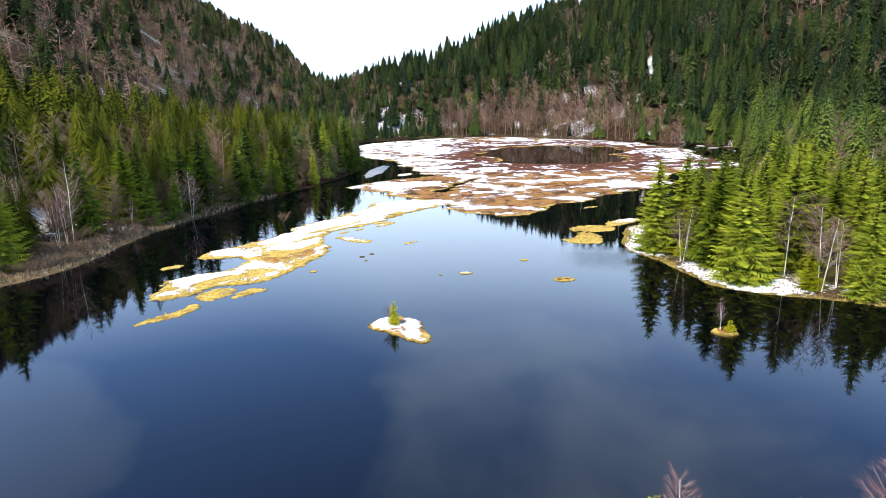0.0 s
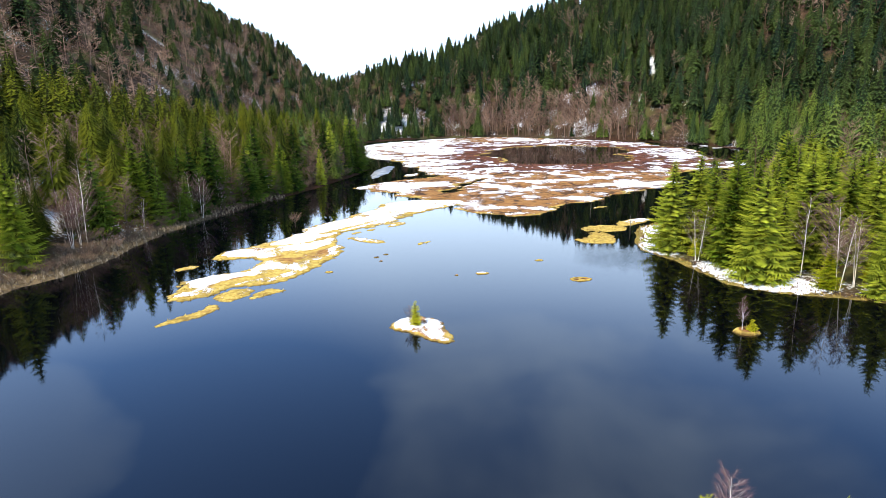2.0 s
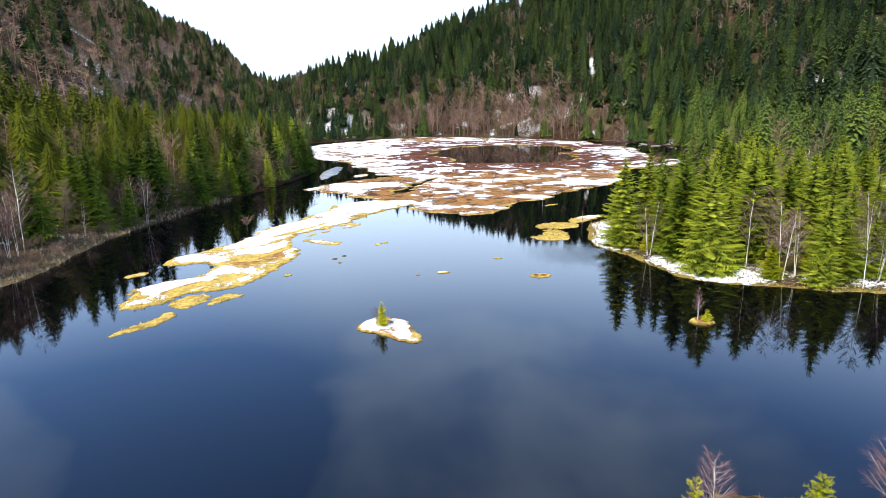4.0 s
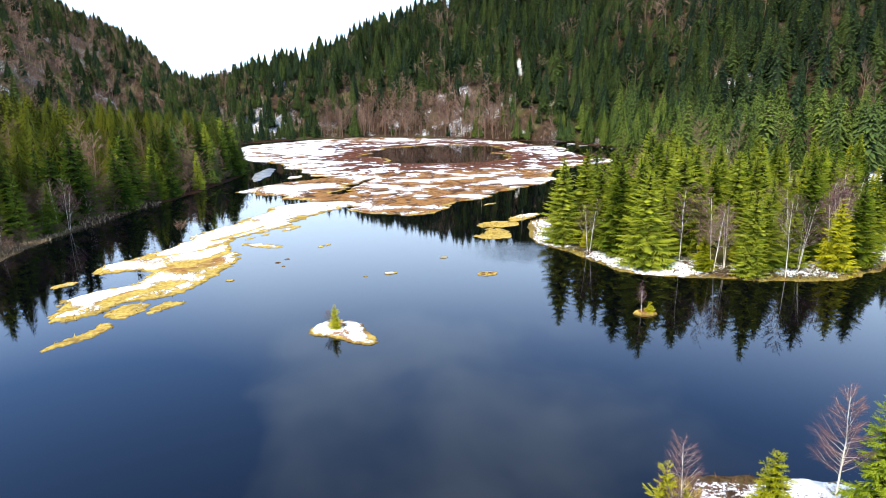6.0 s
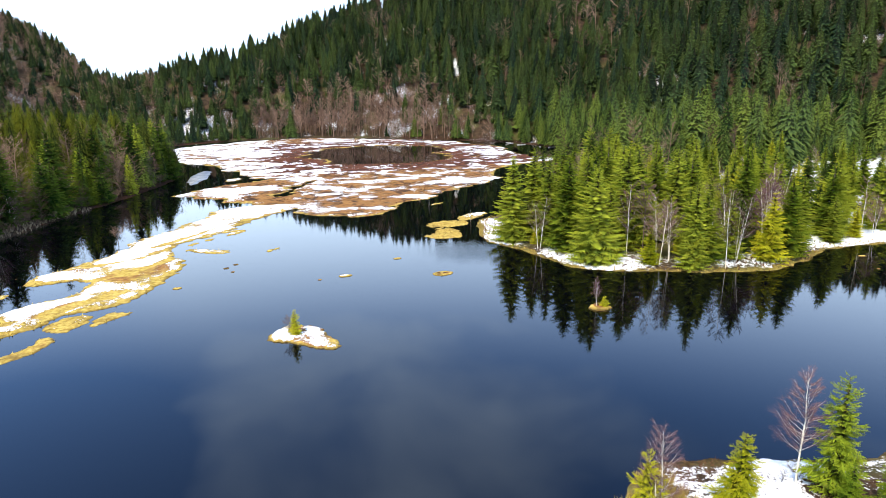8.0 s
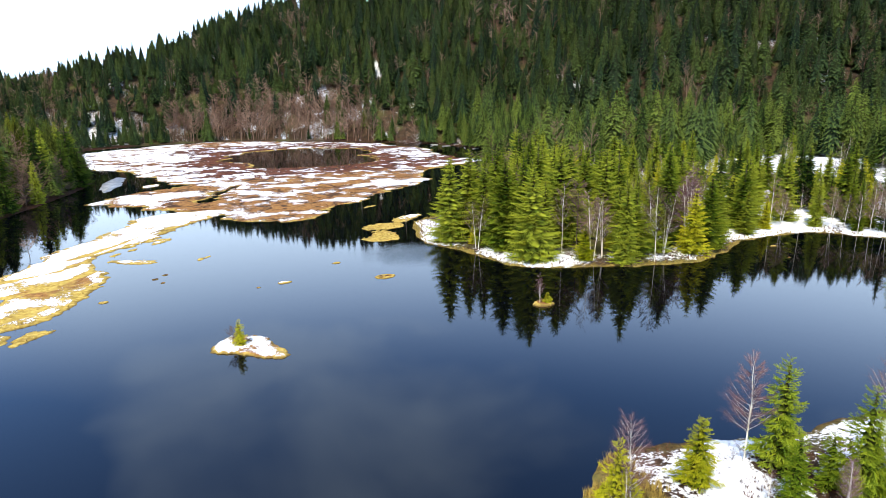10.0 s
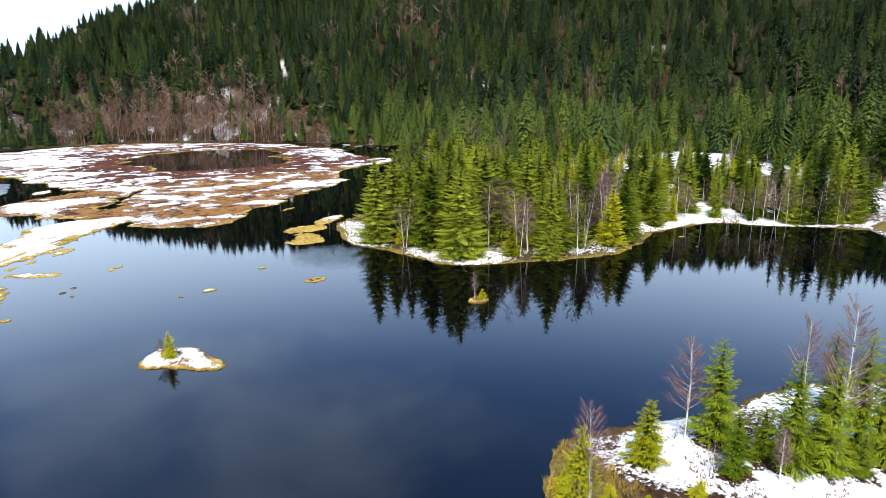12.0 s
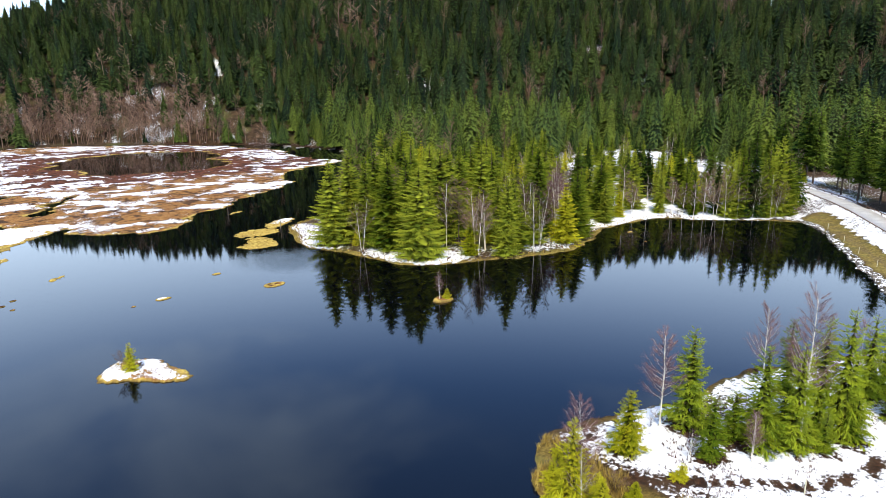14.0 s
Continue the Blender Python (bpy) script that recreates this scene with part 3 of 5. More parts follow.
def heath_cover(a, b):
    return (ramp(b, 222, 250) * (1 - ramp(b, 372, 392)) * 0.9 + 0.2 * ramp(b, 195, 235)) * (0.35 + 0.65 * ramp(a, -12, 12))


def ring_snow(a, b):
    mixed = ramp(b, 255, 280) * (1 - ramp(b, 345, 372)) * ramp(a, -25, 20)
    rust = np.exp(-(((a - 34) / 26) ** 2 + ((b - 186) / 13) ** 2)) + 0.8 * np.exp(-(((a + 4) / 10) ** 2 + ((b - 197) / 9) ** 2)) + 0.8 * np.exp(-(((a - 14) / 13) ** 2 + ((b - 157) / 8) ** 2))
    inner = np.exp(-((loop_distance(a, b, POND_LOOP) - 5) / 7) ** 2) * 0.35
    white = 0.0
    for cx, cy, rx, ry in ((-14, 335, 30, 48), (20, 214, 15, 10), (46, 214, 14, 8), (60, 199, 12, 6), (25, 158, 12, 4), (-15, 201, 8, 8), (100, 300, 16, 30), (-8, 262, 10, 14)):
        white = white + np.exp(-(((a - cx) / rx) ** 2 + ((b - cy) / ry) ** 2))
    west = 1 - ramp(a, -12, 12)
    return 0.34 + 0.2 * west * ramp(b, 225, 250) - 0.14 * mixed + 0.34 * np.minimum(white, 1.0) - 0.34 * np.minimum(rust, 1.0) - inner + 0.2 * ramp(b, 365, 385)


SEAMS = [([(-40.3, 108), (-36, 110.5), (-31, 112.8), (-27.5, 117), (-24.5, 121.5)], 1.2), ([(-39, 94.5), (-36, 98), (-32.5, 100)], 1.3),
         ([(-42, 119), (-36.5, 120.5), (-30, 123.6), (-26.5, 129)], 0.5), ([(-29, 131.5), (-23.5, 138), (-17.5, 146.5), (-10.5, 155)], 0.7)]
POND = [(16, 310), (27, 338), (53, 349), (81, 348), (95, 327), (77, 268), (61, 259), (43, 265), (27, 263), (24, 284)]
POND_LOOP = smooth_loop(POND, 1)
RING = [(-50, 372), (-29, 396), (7, 421), (45, 424), (78, 398), (107, 372), (119, 345), (125, 310), (118, 284), (122, 262), (121, 246), (109, 238), (90, 231), (69, 194), (55, 184),
     (42, 174), (32.5, 161), (25.7, 156), (16, 148), (6, 150), (1, 157), (6, 168), (-4, 166), (-8, 178), (-18, 184), (-27, 196), (-27, 207),
     (-21, 218), (-7, 221), (-6, 236), (-16, 254), (-20, 281), (-34, 297), (-52, 312)]
RING_LOOP = smooth_loop(RING, 2)
bog("bog_mat", "wide floating bog of rust-brown heath and moss under melting snow",
    RING, 0.9,
    [POND], [([(-16, 180), (-7, 182), (-1, 186), (5, 202), (12, 217)], 0.9)], heathy=heath_cover, cover=ring_snow, rim=0.7, fray=15.0, grain=1.9, patch=4.2)
bog("bog_mat", "long floating bog tongue of yellow moss covered with snow",
    [(6, 171), (-7, 176), (-16, 171), (-21.6, 163), (-26, 147), (-29.5, 142), (-35.5, 138), (-36, 127), (-39, 122), (-45, 117), (-46, 109),
     (-41, 110.5), (-38, 112.5), (-35, 107), (-38.6, 103), (-42, 101.7), (-44, 97), (-45.5, 89), (-42, 87.3), (-38, 89.5), (-35.5, 94.5), (-31.6, 93.5), (-28, 96),
     (-25.5, 102.6), (-23.4, 112), (-23.2, 118.5), (-26.3, 126), (-22.9, 134), (-18.8, 141), (-11.5, 149), (-3, 163)], 0.5, snowy=0.74, rim=2.2, rough=0.8, gold=0.6, fray=4.5, grain=1.7,
    seams=SEAMS)
BOG_PIECES = [
    ("yellow moss cushion beside the snowy bog tongue", [(-37.5, 88), (-34, 87), (-32, 90), (-31.6, 93), (-35, 94), (-37, 91)], 0.25),
    ("bright yellow moss cushion floating off the bog tongue", [(-32.3, 87.5), (-29.6, 89.4), (-27, 91.6), (-29, 93.9), (-31.6, 92.6)], 0.1),
    ("thin raft of yellow moss and dead reeds", [(-41.8, 76.4), (-39.2, 78.2), (-36.2, 80.6), (-35.0, 82.6), (-35.6, 85.4), (-37.0, 85.4), (-38.0, 82.4), (-40.6, 79.4)], -0.35),
    ("small mossy raft in the dark water", [(-49.8, 104), (-47, 105.6), (-46.3, 107.6), (-49.2, 106.2)], 0.35),
    ("small mossy raft in the dark water", [(-49, 116), (-47.3, 116.4), (-47.5, 117.6), (-48.9, 117.2)], 0.2),
    ("low moss raft with a snowy top", [(-23.6, 128), (-16.5, 122.2), (-13.9, 123.4), (-19.2, 127.4)], 0.5),
    ("low moss raft with a snowy top", [(-9.6, 118.6), (-6.6, 120.4), (-4.2, 124.6), (-7.4, 122.6)], 0.45),
    ("thin moss strip beside the bog tongue", [(-16.2, 137), (-13.2, 139.6), (-10.8, 144.4), (-14, 141.4)], 0.35),
    ("mossy island with a snow patch off the wooded point", [(23.6, 122.5), (28.7, 129.4), (32.6, 130.3), (34.4, 122.3), (28.5, 116.8)], 0.62),
    ("flat mossy island off the wooded point", [(27, 133.5), (31.7, 138), (38, 137), (37.6, 131.2), (32, 129.4), (29, 131.4)], 0.1),
    ("low moss shelf off the tip of the wooded point", [(38, 134), (36.8, 138), (40, 142), (45, 144.5), (47, 142), (43.5, 138.5)], 0.35),
    ("thin moss strip in the channel", [(33.6, 154.8), (38, 157.6), (41.8, 160.8), (37.6, 159.6)], 0.3),
    ("thin moss strip beside the bog tongue", [(-17.2, 142.0), (-14.5, 141.6), (-11.9, 143.0), (-14.4, 143.6)], 0.2),
    ("thin moss strip beside the bog tongue", [(-21.2, 139.2), (-19.2, 138.4), (-17.9, 139.6), (-19.4, 140.4)], 0.1),
    ("thin moss strip beside the bog tongue", [(-22.6, 131.6), (-21.0, 131.8), (-20.2, 133.6), (-21.8, 133.6)], 0.1),
    ("thin moss strip beside the bog tongue", [(-19.8, 134.4), (-18.2, 134.8), (-17.2, 136.8), (-18.6, 137.0)], 0.1),
    ("thin moss strip beside the bog tongue", [(-10.9, 157.6), (-9.2, 158.2), (-8.2, 160.6), (-9.8, 160.8)], 0.2),
    ("moss islet between ice and bog", [(-17, 226), (-12, 229), (-11, 236), (-16, 233)], 0.3),
]
for label, outline, cover_of in BOG_PIECES:
    big = "island" in label
    bog("bog_mat", label, outline, 0.3, snowy=cover_of - 0.15 * big, gold=1.0 if "cushion" in label else 0.5, rim=5.0 if big else 0.6, rough=1.25 if big else 0.45, fray=3.0 if big else 1.0, top=0.1 if big else 0.12, group="moss rafts")
bog("islet", "small islet of moss and snow carrying a young spruce",
    [(-10.4, 76.5), (-9.0, 78.2), (-7.2, 79.4), (-5.3, 79.2), (-3.3, 77.5), (-3.0, 75.3), (-1.4, 72), (-2.2, 70), (-4.6, 71.2), (-6.9, 73.1), (-9.3, 74.5)],
    0.2, snowy=0.5, grain=0.9, gold=0.55, rim=0.22, rough=0.34, top=0.3, patch=1.6)
bog("islet", "tiny grassy islet with a bare birch and a bush",
    [(33.2, 71.9), (34.0, 73.2), (35.6, 73.6), (36.6, 72.2), (35.8, 70.9), (34.2, 70.7)], 0.15, snowy=-0.3, rim=0.4, rough=0.2, top=0.35)
for x, y, r in ((3.9, 99.8, 0.75), (19.5, 95.5, 1.25), (14.7, 107.5, 0.5), (-0.4, 99, 0.25), (-22.2, 102, 0.5), (-15.1, 111.5, 0.34), (-13.4, 113.5, 0.38), (-13.9, 108.7, 0.3), (89, 73, 0.35), (94, 80, 0.5)):
    bog("moss_tussock", "small tussock of yellow moss standing in water",
        [(x + r * math.cos(a) * 1.5, y + r * math.sin(a)) for a in np.linspace(0, 2 * math.pi, 9)[:-1]], 0.12, snowy=0.5 if r == 0.75 else -0.4,
        rim=0.5 if r > 0.45 else 0.02, rough=0.12, top=0.12, group="tussocks")

# a sheet of thin ice in the west bay
n = Nodes("thin_ice")
M_ICE = n.principled(n.mix(n.remap(n.noise(0.3, 3.0), 0.35, 0.65), (0.16, 0.18, 0.20), (0.28, 0.30, 0.32)), 0.5)
loop = smooth_loop([(-27.4, 219.6), (-29.2, 236), (-28.6, 252), (-25.4, 264), (-21.2, 260), (-22.8, 248), (-22.0, 240), (-24.8, 230)], 3)
loop = loop + (np.stack([field(loop[:, 0], loop[:, 1], 3.0, 2), field(loop[:, 0] + 40, loop[:, 1], 3.0, 2)], 1) - 0.5) * 2.2
iv = np.concatenate([[[loop[:, 0].mean(), loop[:, 1].mean(), 0.02]], np.c_[loop, np.full(len(loop), 0.02)], np.c_[loop, np.full(len(loop), -0.05)]])
k = len(loop)
tri = [(0, 1 + i, 1 + (i + 1) % k) for i in range(k)]
tri += [(1 + i, 1 + k + i, 1 + k + (i + 1) % k) for i in range(k)] + [(1 + i, 1 + k + (i + 1) % k, 1 + (i + 1) % k) for i in range(k)]
tagged(new("ice_sheet", mesh_from("ice_sheet", iv, tri, M_ICE)), "thin grey ice sheet on dark bay water", "ice")


# ---- trees ----
def tube(path, radii, sides, V, F):
    """A tapered tube through a list of points."""
    base = len(V)
    for i, (p, r) in enumerate(zip(path, radii)):
        d = Vector(path[min(i + 1, len(path) - 1)]) - Vector(path[max(i - 1, 0)])
        u = d.orthogonal().normalized()
        w = d.normalized().cross(u)
        for k in range(sides):
            a = 2 * math.pi * k / sides
            V.append(tuple(Vector(p) + r * (math.cos(a) * u + math.sin(a) * w)))
    for i in range(len(path) - 1):
        for k in range(sides):
            a, b = base + i * sides + k, base + i * sides + (k + 1) % sides
            F.append((a, b, b + sides))
            F.append((a, b + sides, a + sides))


def frond(V, F, base, az, length, rise, drop, teeth, width, sag, rng):
    """A needle-clad branch: a bent spine with pointed side sprays."""
    c, s = math.cos(az), math.sin(az)
    bend = rng.uniform(-0.25, 0.25)

    def spine(t):
        q = length * t
        o = bend * q * t
        return (base[0] + c * q - s * o, base[1] + s * q + c * o, base[2] + rise * q - drop * q * t)
    first = len(V)
    # fourth value: tone, from painted shade at the stem to light tips
    for k in range(teeth + 1):
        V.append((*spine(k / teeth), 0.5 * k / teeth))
    for k in range(teeth):
        t0 = k / teeth
        w = width * length * (1.05 - t0) * (0.5 + min(1.0, t0 * 3 + 0.15)) * 0.7 * rng.uniform(0.75, 1.2)
        for side in (-1, 1):
            p = spine(min(1.08, t0 + (1.3 + 0.5 * rng.random()) / teeth))
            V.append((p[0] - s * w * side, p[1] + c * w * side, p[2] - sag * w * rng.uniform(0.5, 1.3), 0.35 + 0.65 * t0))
            F.append((first + k, first + k + 1, len(V) - 1))


def spruce_shape(seed, whorls, per, teeth, slim=0.2, low=0.06, hang=0, width=0.42, ragged=0.25, taper=0.8):
    """Trunk and crown of a spruce one metre high."""
    rng = random.Random(seed)
    tv, tf, cv, cf = [], [], [], []
    lean = (rng.uniform(-0.015, 0.015), rng.uniform(-0.015, 0.015))
    tube([(0, 0, -0.03), (lean[0] * 0.3, lean[1] * 0.3, 0.35), (lean[0], lean[1], 0.97)], (0.014, 0.010, 0.001), 5, tv, tf)
    turn = rng.random() * 6
    for i in range(whorls):
        f = (i + rng.uniform(-0.3, 0.3)) / whorls
        z = low + (0.985 - low) * min(max(f, 0.0), 1.0)
        g = 1 - (z - low) / (1 - low)
        reach = slim * (g ** taper) * (0.75 + 0.25 * min(1, (1 - g) * 6 + 0.4))
        turn += 0.7
        for k in range(per if g > 0.12 else max(4, per // 2)):
            a = turn + 2 * math.pi * (k + rng.uniform(-0.35, 0.35)) / per
            L = max(0.016, reach * rng.uniform(1 - ragged, 1 + ragged * 0.7))
            up = 0.6 - 0.95 * min(1.0, g * 2.4) + rng.uniform(-0.12, 0.12)
            b = (lean[0] * z, lean[1] * z, z + rng.uniform(-0.012, 0.012))
            frond(cv, cf, b, a, L, up, -0.12 if g > 0.4 else 0.05, teeth, width, 0.9, rng)
            for _ in range(hang):
                frond(cv, cf, (b[0], b[1], b[2] - 0.006), a + rng.uniform(-0.35, 0.35), L * rng.uniform(0.6, 0.95), up - 0.25, 0.1, teeth, width * 0.9, 1.6, rng)
    return (np.array(tv), np.array(tf)), (np.array(cv), np.array(cf))


def tier_shape(seed, tiers, wedges, slim, low=0.04, taper=0.85):
    """The crown of a spruce one metre high: many thin sloping tiers of pointed boughs."""
    rng = random.Random(seed)
    V, F = [], []
    step = (0.96 - low) / tiers
    lobe, ph = rng.uniform(0.04, 0.14), rng.random() * 6.28
    for i in range(tiers):
        f = i / tiers
        z0 = low + (0.96 - low) * f
        reach = slim * (1 - f) ** taper * rng.uniform(0.84, 1.1) + 0.008
        turn = rng.random() * 6.28
        count = max(4, round(wedges * (1 - 0.45 * f)))
        half = 3.1416 / count * 1.2
        for k in range(count):
            a = turn + 6.283 * (k + rng.uniform(-0.25, 0.25)) / count
            r = reach * rng.uniform(0.7, 1.18) * (1 + lobe * math.sin(a + ph + 5 * f))
            z = z0 + rng.uniform(-0.45, 0.45) * step
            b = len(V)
            # tone runs from shaded dark at the axis to light at the tip
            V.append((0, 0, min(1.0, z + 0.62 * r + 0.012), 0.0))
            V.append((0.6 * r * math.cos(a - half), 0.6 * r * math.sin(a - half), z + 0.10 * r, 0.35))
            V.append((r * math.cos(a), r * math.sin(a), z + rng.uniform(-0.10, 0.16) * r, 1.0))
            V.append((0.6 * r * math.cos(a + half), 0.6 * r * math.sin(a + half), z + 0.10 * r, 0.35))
            F.extend([(b, b + 1, b + 2), (b, b + 2, b + 3)])
    return np.array(V), np.array(F)


def fir_shape(seed, whorls, per, teeth, slim, low=0.04, width=0.46, ragged=0.3, taper=0.72, core=0.6, tiers=20, hang=0, gaps=0.05, sag=0.8):
    """A spruce one metre high: whorls of feathered boughs with upturned tips over an inner crown painted dark as shade.
    """
    rng = random.Random(seed)
    trunk, _ = spruce_shape(seed, 1, 1, 1, slim, low)
    lobes = [(rng.uniform(-1, 1), rng.random() * 6.28, rng.uniform(-8, 8)) for _ in range(4)]
    cv, cf = [], []
    turn = rng.random() * 6
    for i in range(whorls):
        z = low + (0.975 - low) * min(1.0, max(0.0, (i + rng.uniform(-0.35, 0.35)) / whorls))
        g = 1 - (z - low) / (1 - low)
        reach = slim * g ** taper * (0.8 + 0.2 * min(1, (1 - g) * 6 + 0.3))
        turn += 0.9
        count = per if g > 0.3 else max(5, round(per * 0.7))
        for k in range(count):
            if rng.random() < gaps:
                continue
            a = turn + 6.283 * (k + rng.uniform(-0.35, 0.35)) / count
            lump = 1 + 0.13 * sum(q * math.sin((j + 1) * a + p + w * z) for j, (q, p, w) in enumerate(lobes))
            L = max(0.02, reach * lump * rng.uniform(1 - ragged, 1 + 0.4 * ragged))
            up = 0.75 - 1.0 * min(1.0, g * 2.1) + rng.uniform(-0.14, 0.14)
            base = (0, 0, z + rng.uniform(-0.012, 0.012))
            frond(cv, cf, base, a, L, up, -0.24 if g > 0.3 else 0.0, teeth, width, sag, rng)
            for _ in range(hang):
                frond(cv, cf, (0, 0, base[2] - 0.008), a + rng.uniform(-0.3, 0.3), L * rng.uniform(0.55, 0.9), up - 0.22, -0.08, teeth, width, sag * 1.7, rng)
    cv, cf = np.array(cv), np.array(cf)
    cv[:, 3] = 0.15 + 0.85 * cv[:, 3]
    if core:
        # core tones are cut to 0.35, painting shade between the boughs
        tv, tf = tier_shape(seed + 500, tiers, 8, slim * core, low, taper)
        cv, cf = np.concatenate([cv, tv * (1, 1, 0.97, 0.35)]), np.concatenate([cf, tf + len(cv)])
    return trunk, (cv, cf)


def far_shape(seed, tiers, wedges, slim, low=0.02, taper=0.85, broad=4.2):
    """A spruce crown one metre high for the woods: an inner cone painted dark as shade, set all round with small
    pointed boughs.
    """
    rng = random.Random(seed)
    # low tone values give the cone its painted shade
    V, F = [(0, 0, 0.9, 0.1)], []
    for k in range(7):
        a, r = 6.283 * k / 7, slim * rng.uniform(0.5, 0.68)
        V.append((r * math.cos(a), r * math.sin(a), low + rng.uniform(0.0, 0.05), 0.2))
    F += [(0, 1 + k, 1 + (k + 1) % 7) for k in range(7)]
    lobe, ph = rng.uniform(0.05, 0.18), rng.random() * 6.28
    for i in range(tiers):
        f = i / tiers
        z0 = low + 0.02 + (0.965 - low) * f
        reach = slim * (1 - f) ** taper * rng.uniform(0.85, 1.08) + 0.012
        turn, count = rng.random() * 6.28, max(4, round(wedges * (1 - 0.55 * f)))
        for k in range(count):
            a = turn + 6.283 * (k + rng.uniform(-0.3, 0.3)) / count
            r = reach * rng.uniform(0.72, 1.2) * (1 + lobe * math.sin(a + ph + 5 * f))
            half, z = rng.uniform(0.75, 1.2) * broad / count, z0 + rng.uniform(-0.5, 0.5) / tiers
            b = len(V)
            for q in (-half, half):
                V.append((0.5 * r * math.cos(a + q), 0.5 * r * math.sin(a + q), min(0.99, z + 0.22 * r + 0.006), 0.35))
            V.append((r * math.cos(a), r * math.sin(a), z + rng.uniform(-0.18, 0.12) * r, 1.0))
            F.append((b, b + 1, b + 2))
    V.extend([(-0.006, 0, 0.9, 1.0), (0.006, 0, 0.9, 1.0), (0, 0, 1.01, 1.0)])
    F.append((len(V) - 3, len(V) - 2, len(V) - 1))
    return np.array(V), np.array(F)


def feather_shape(seed, whorls, per, subs, teeth, slim, low=0.03, ragged=0.5, taper=0.6, core=0.25, gaps=0.12):
    """A near spruce one metre high: each bough carries side branches, each of them feathered; open and uneven."""
    rng = random.Random(seed)
    trunk, _ = spruce_shape(seed, 1, 1, 1, slim, low)
    lobes = [(rng.uniform(-1, 1), rng.random() * 6.28, rng.uniform(-9, 9)) for _ in range(4)]
    cv, cf = [], []
    turn = rng.random() * 6
    for i in range(whorls):
        z = low + (0.965 - low) * min(1.0, max(0.0, (i + rng.uniform(-0.4, 0.4)) / whorls))
        g = 1 - (z - low) / (1 - low)
        reach = slim * g ** taper * (0.78 + 0.22 * min(1, (1 - g) * 5 + 0.2))
        turn += 0.9
        count = per if g > 0.25 else max(4, per - 2)
        for k in range(count):
            if rng.random() < gaps:
                continue
            a = turn + 6.283 * (k + rng.uniform(-0.4, 0.4)) / count
            lump = 1 + 0.18 * sum(q * math.sin((j + 1) * a + p + w * z) for j, (q, p, w) in enumerate(lobes))
            L = max(0.03, reach * lump * rng.uniform(1 - ragged, 1 + 0.4 * ragged))
            up = 0.7 - 0.95 * min(1.0, g * 1.8) + rng.uniform(-0.2, 0.2)
            z0, curl = z + rng.uniform(-0.015, 0.015), 0.25 if g > 0.3 else 0.0
            for j in range(subs):
                t = 0.22 + 0.74 * (j + rng.random() * 0.8) / subs
                side = (1 if j % 2 else -1) * rng.uniform(0.45, 1.1)
                at = (L * t * math.cos(a), L * t * math.sin(a), z0 + L * (up * t + curl * t * t))
                ln = max(0.018, L * 0.55 * (1.2 - t)) * rng.uniform(0.7, 1.2)
                frond(cv, cf, at, a + side, ln, up * 0.6 + 0.02 + rng.uniform(-0.25, 0.25), 0.0, teeth, 0.34, 0.45, rng)
            at = (L * 0.6 * math.cos(a), L * 0.6 * math.sin(a), z0 + L * (up * 0.6 + curl * 0.36))
            frond(cv, cf, at, a, L * 0.42, up + curl, 0.05, teeth, 0.34, 0.7, rng)
    cv, cf = np.array(cv), np.array(cf)
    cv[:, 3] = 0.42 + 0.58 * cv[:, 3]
    # inner tiers get a low tone as painted shade behind the sprays
    tv, tf = tier_shape(seed + 500, 16, 7, slim * core, low, taper)
    return trunk, (np.concatenate([cv, tv * (1, 1, 0.95, 0.3)]), np.concatenate([cf, tf + len(cv)]))


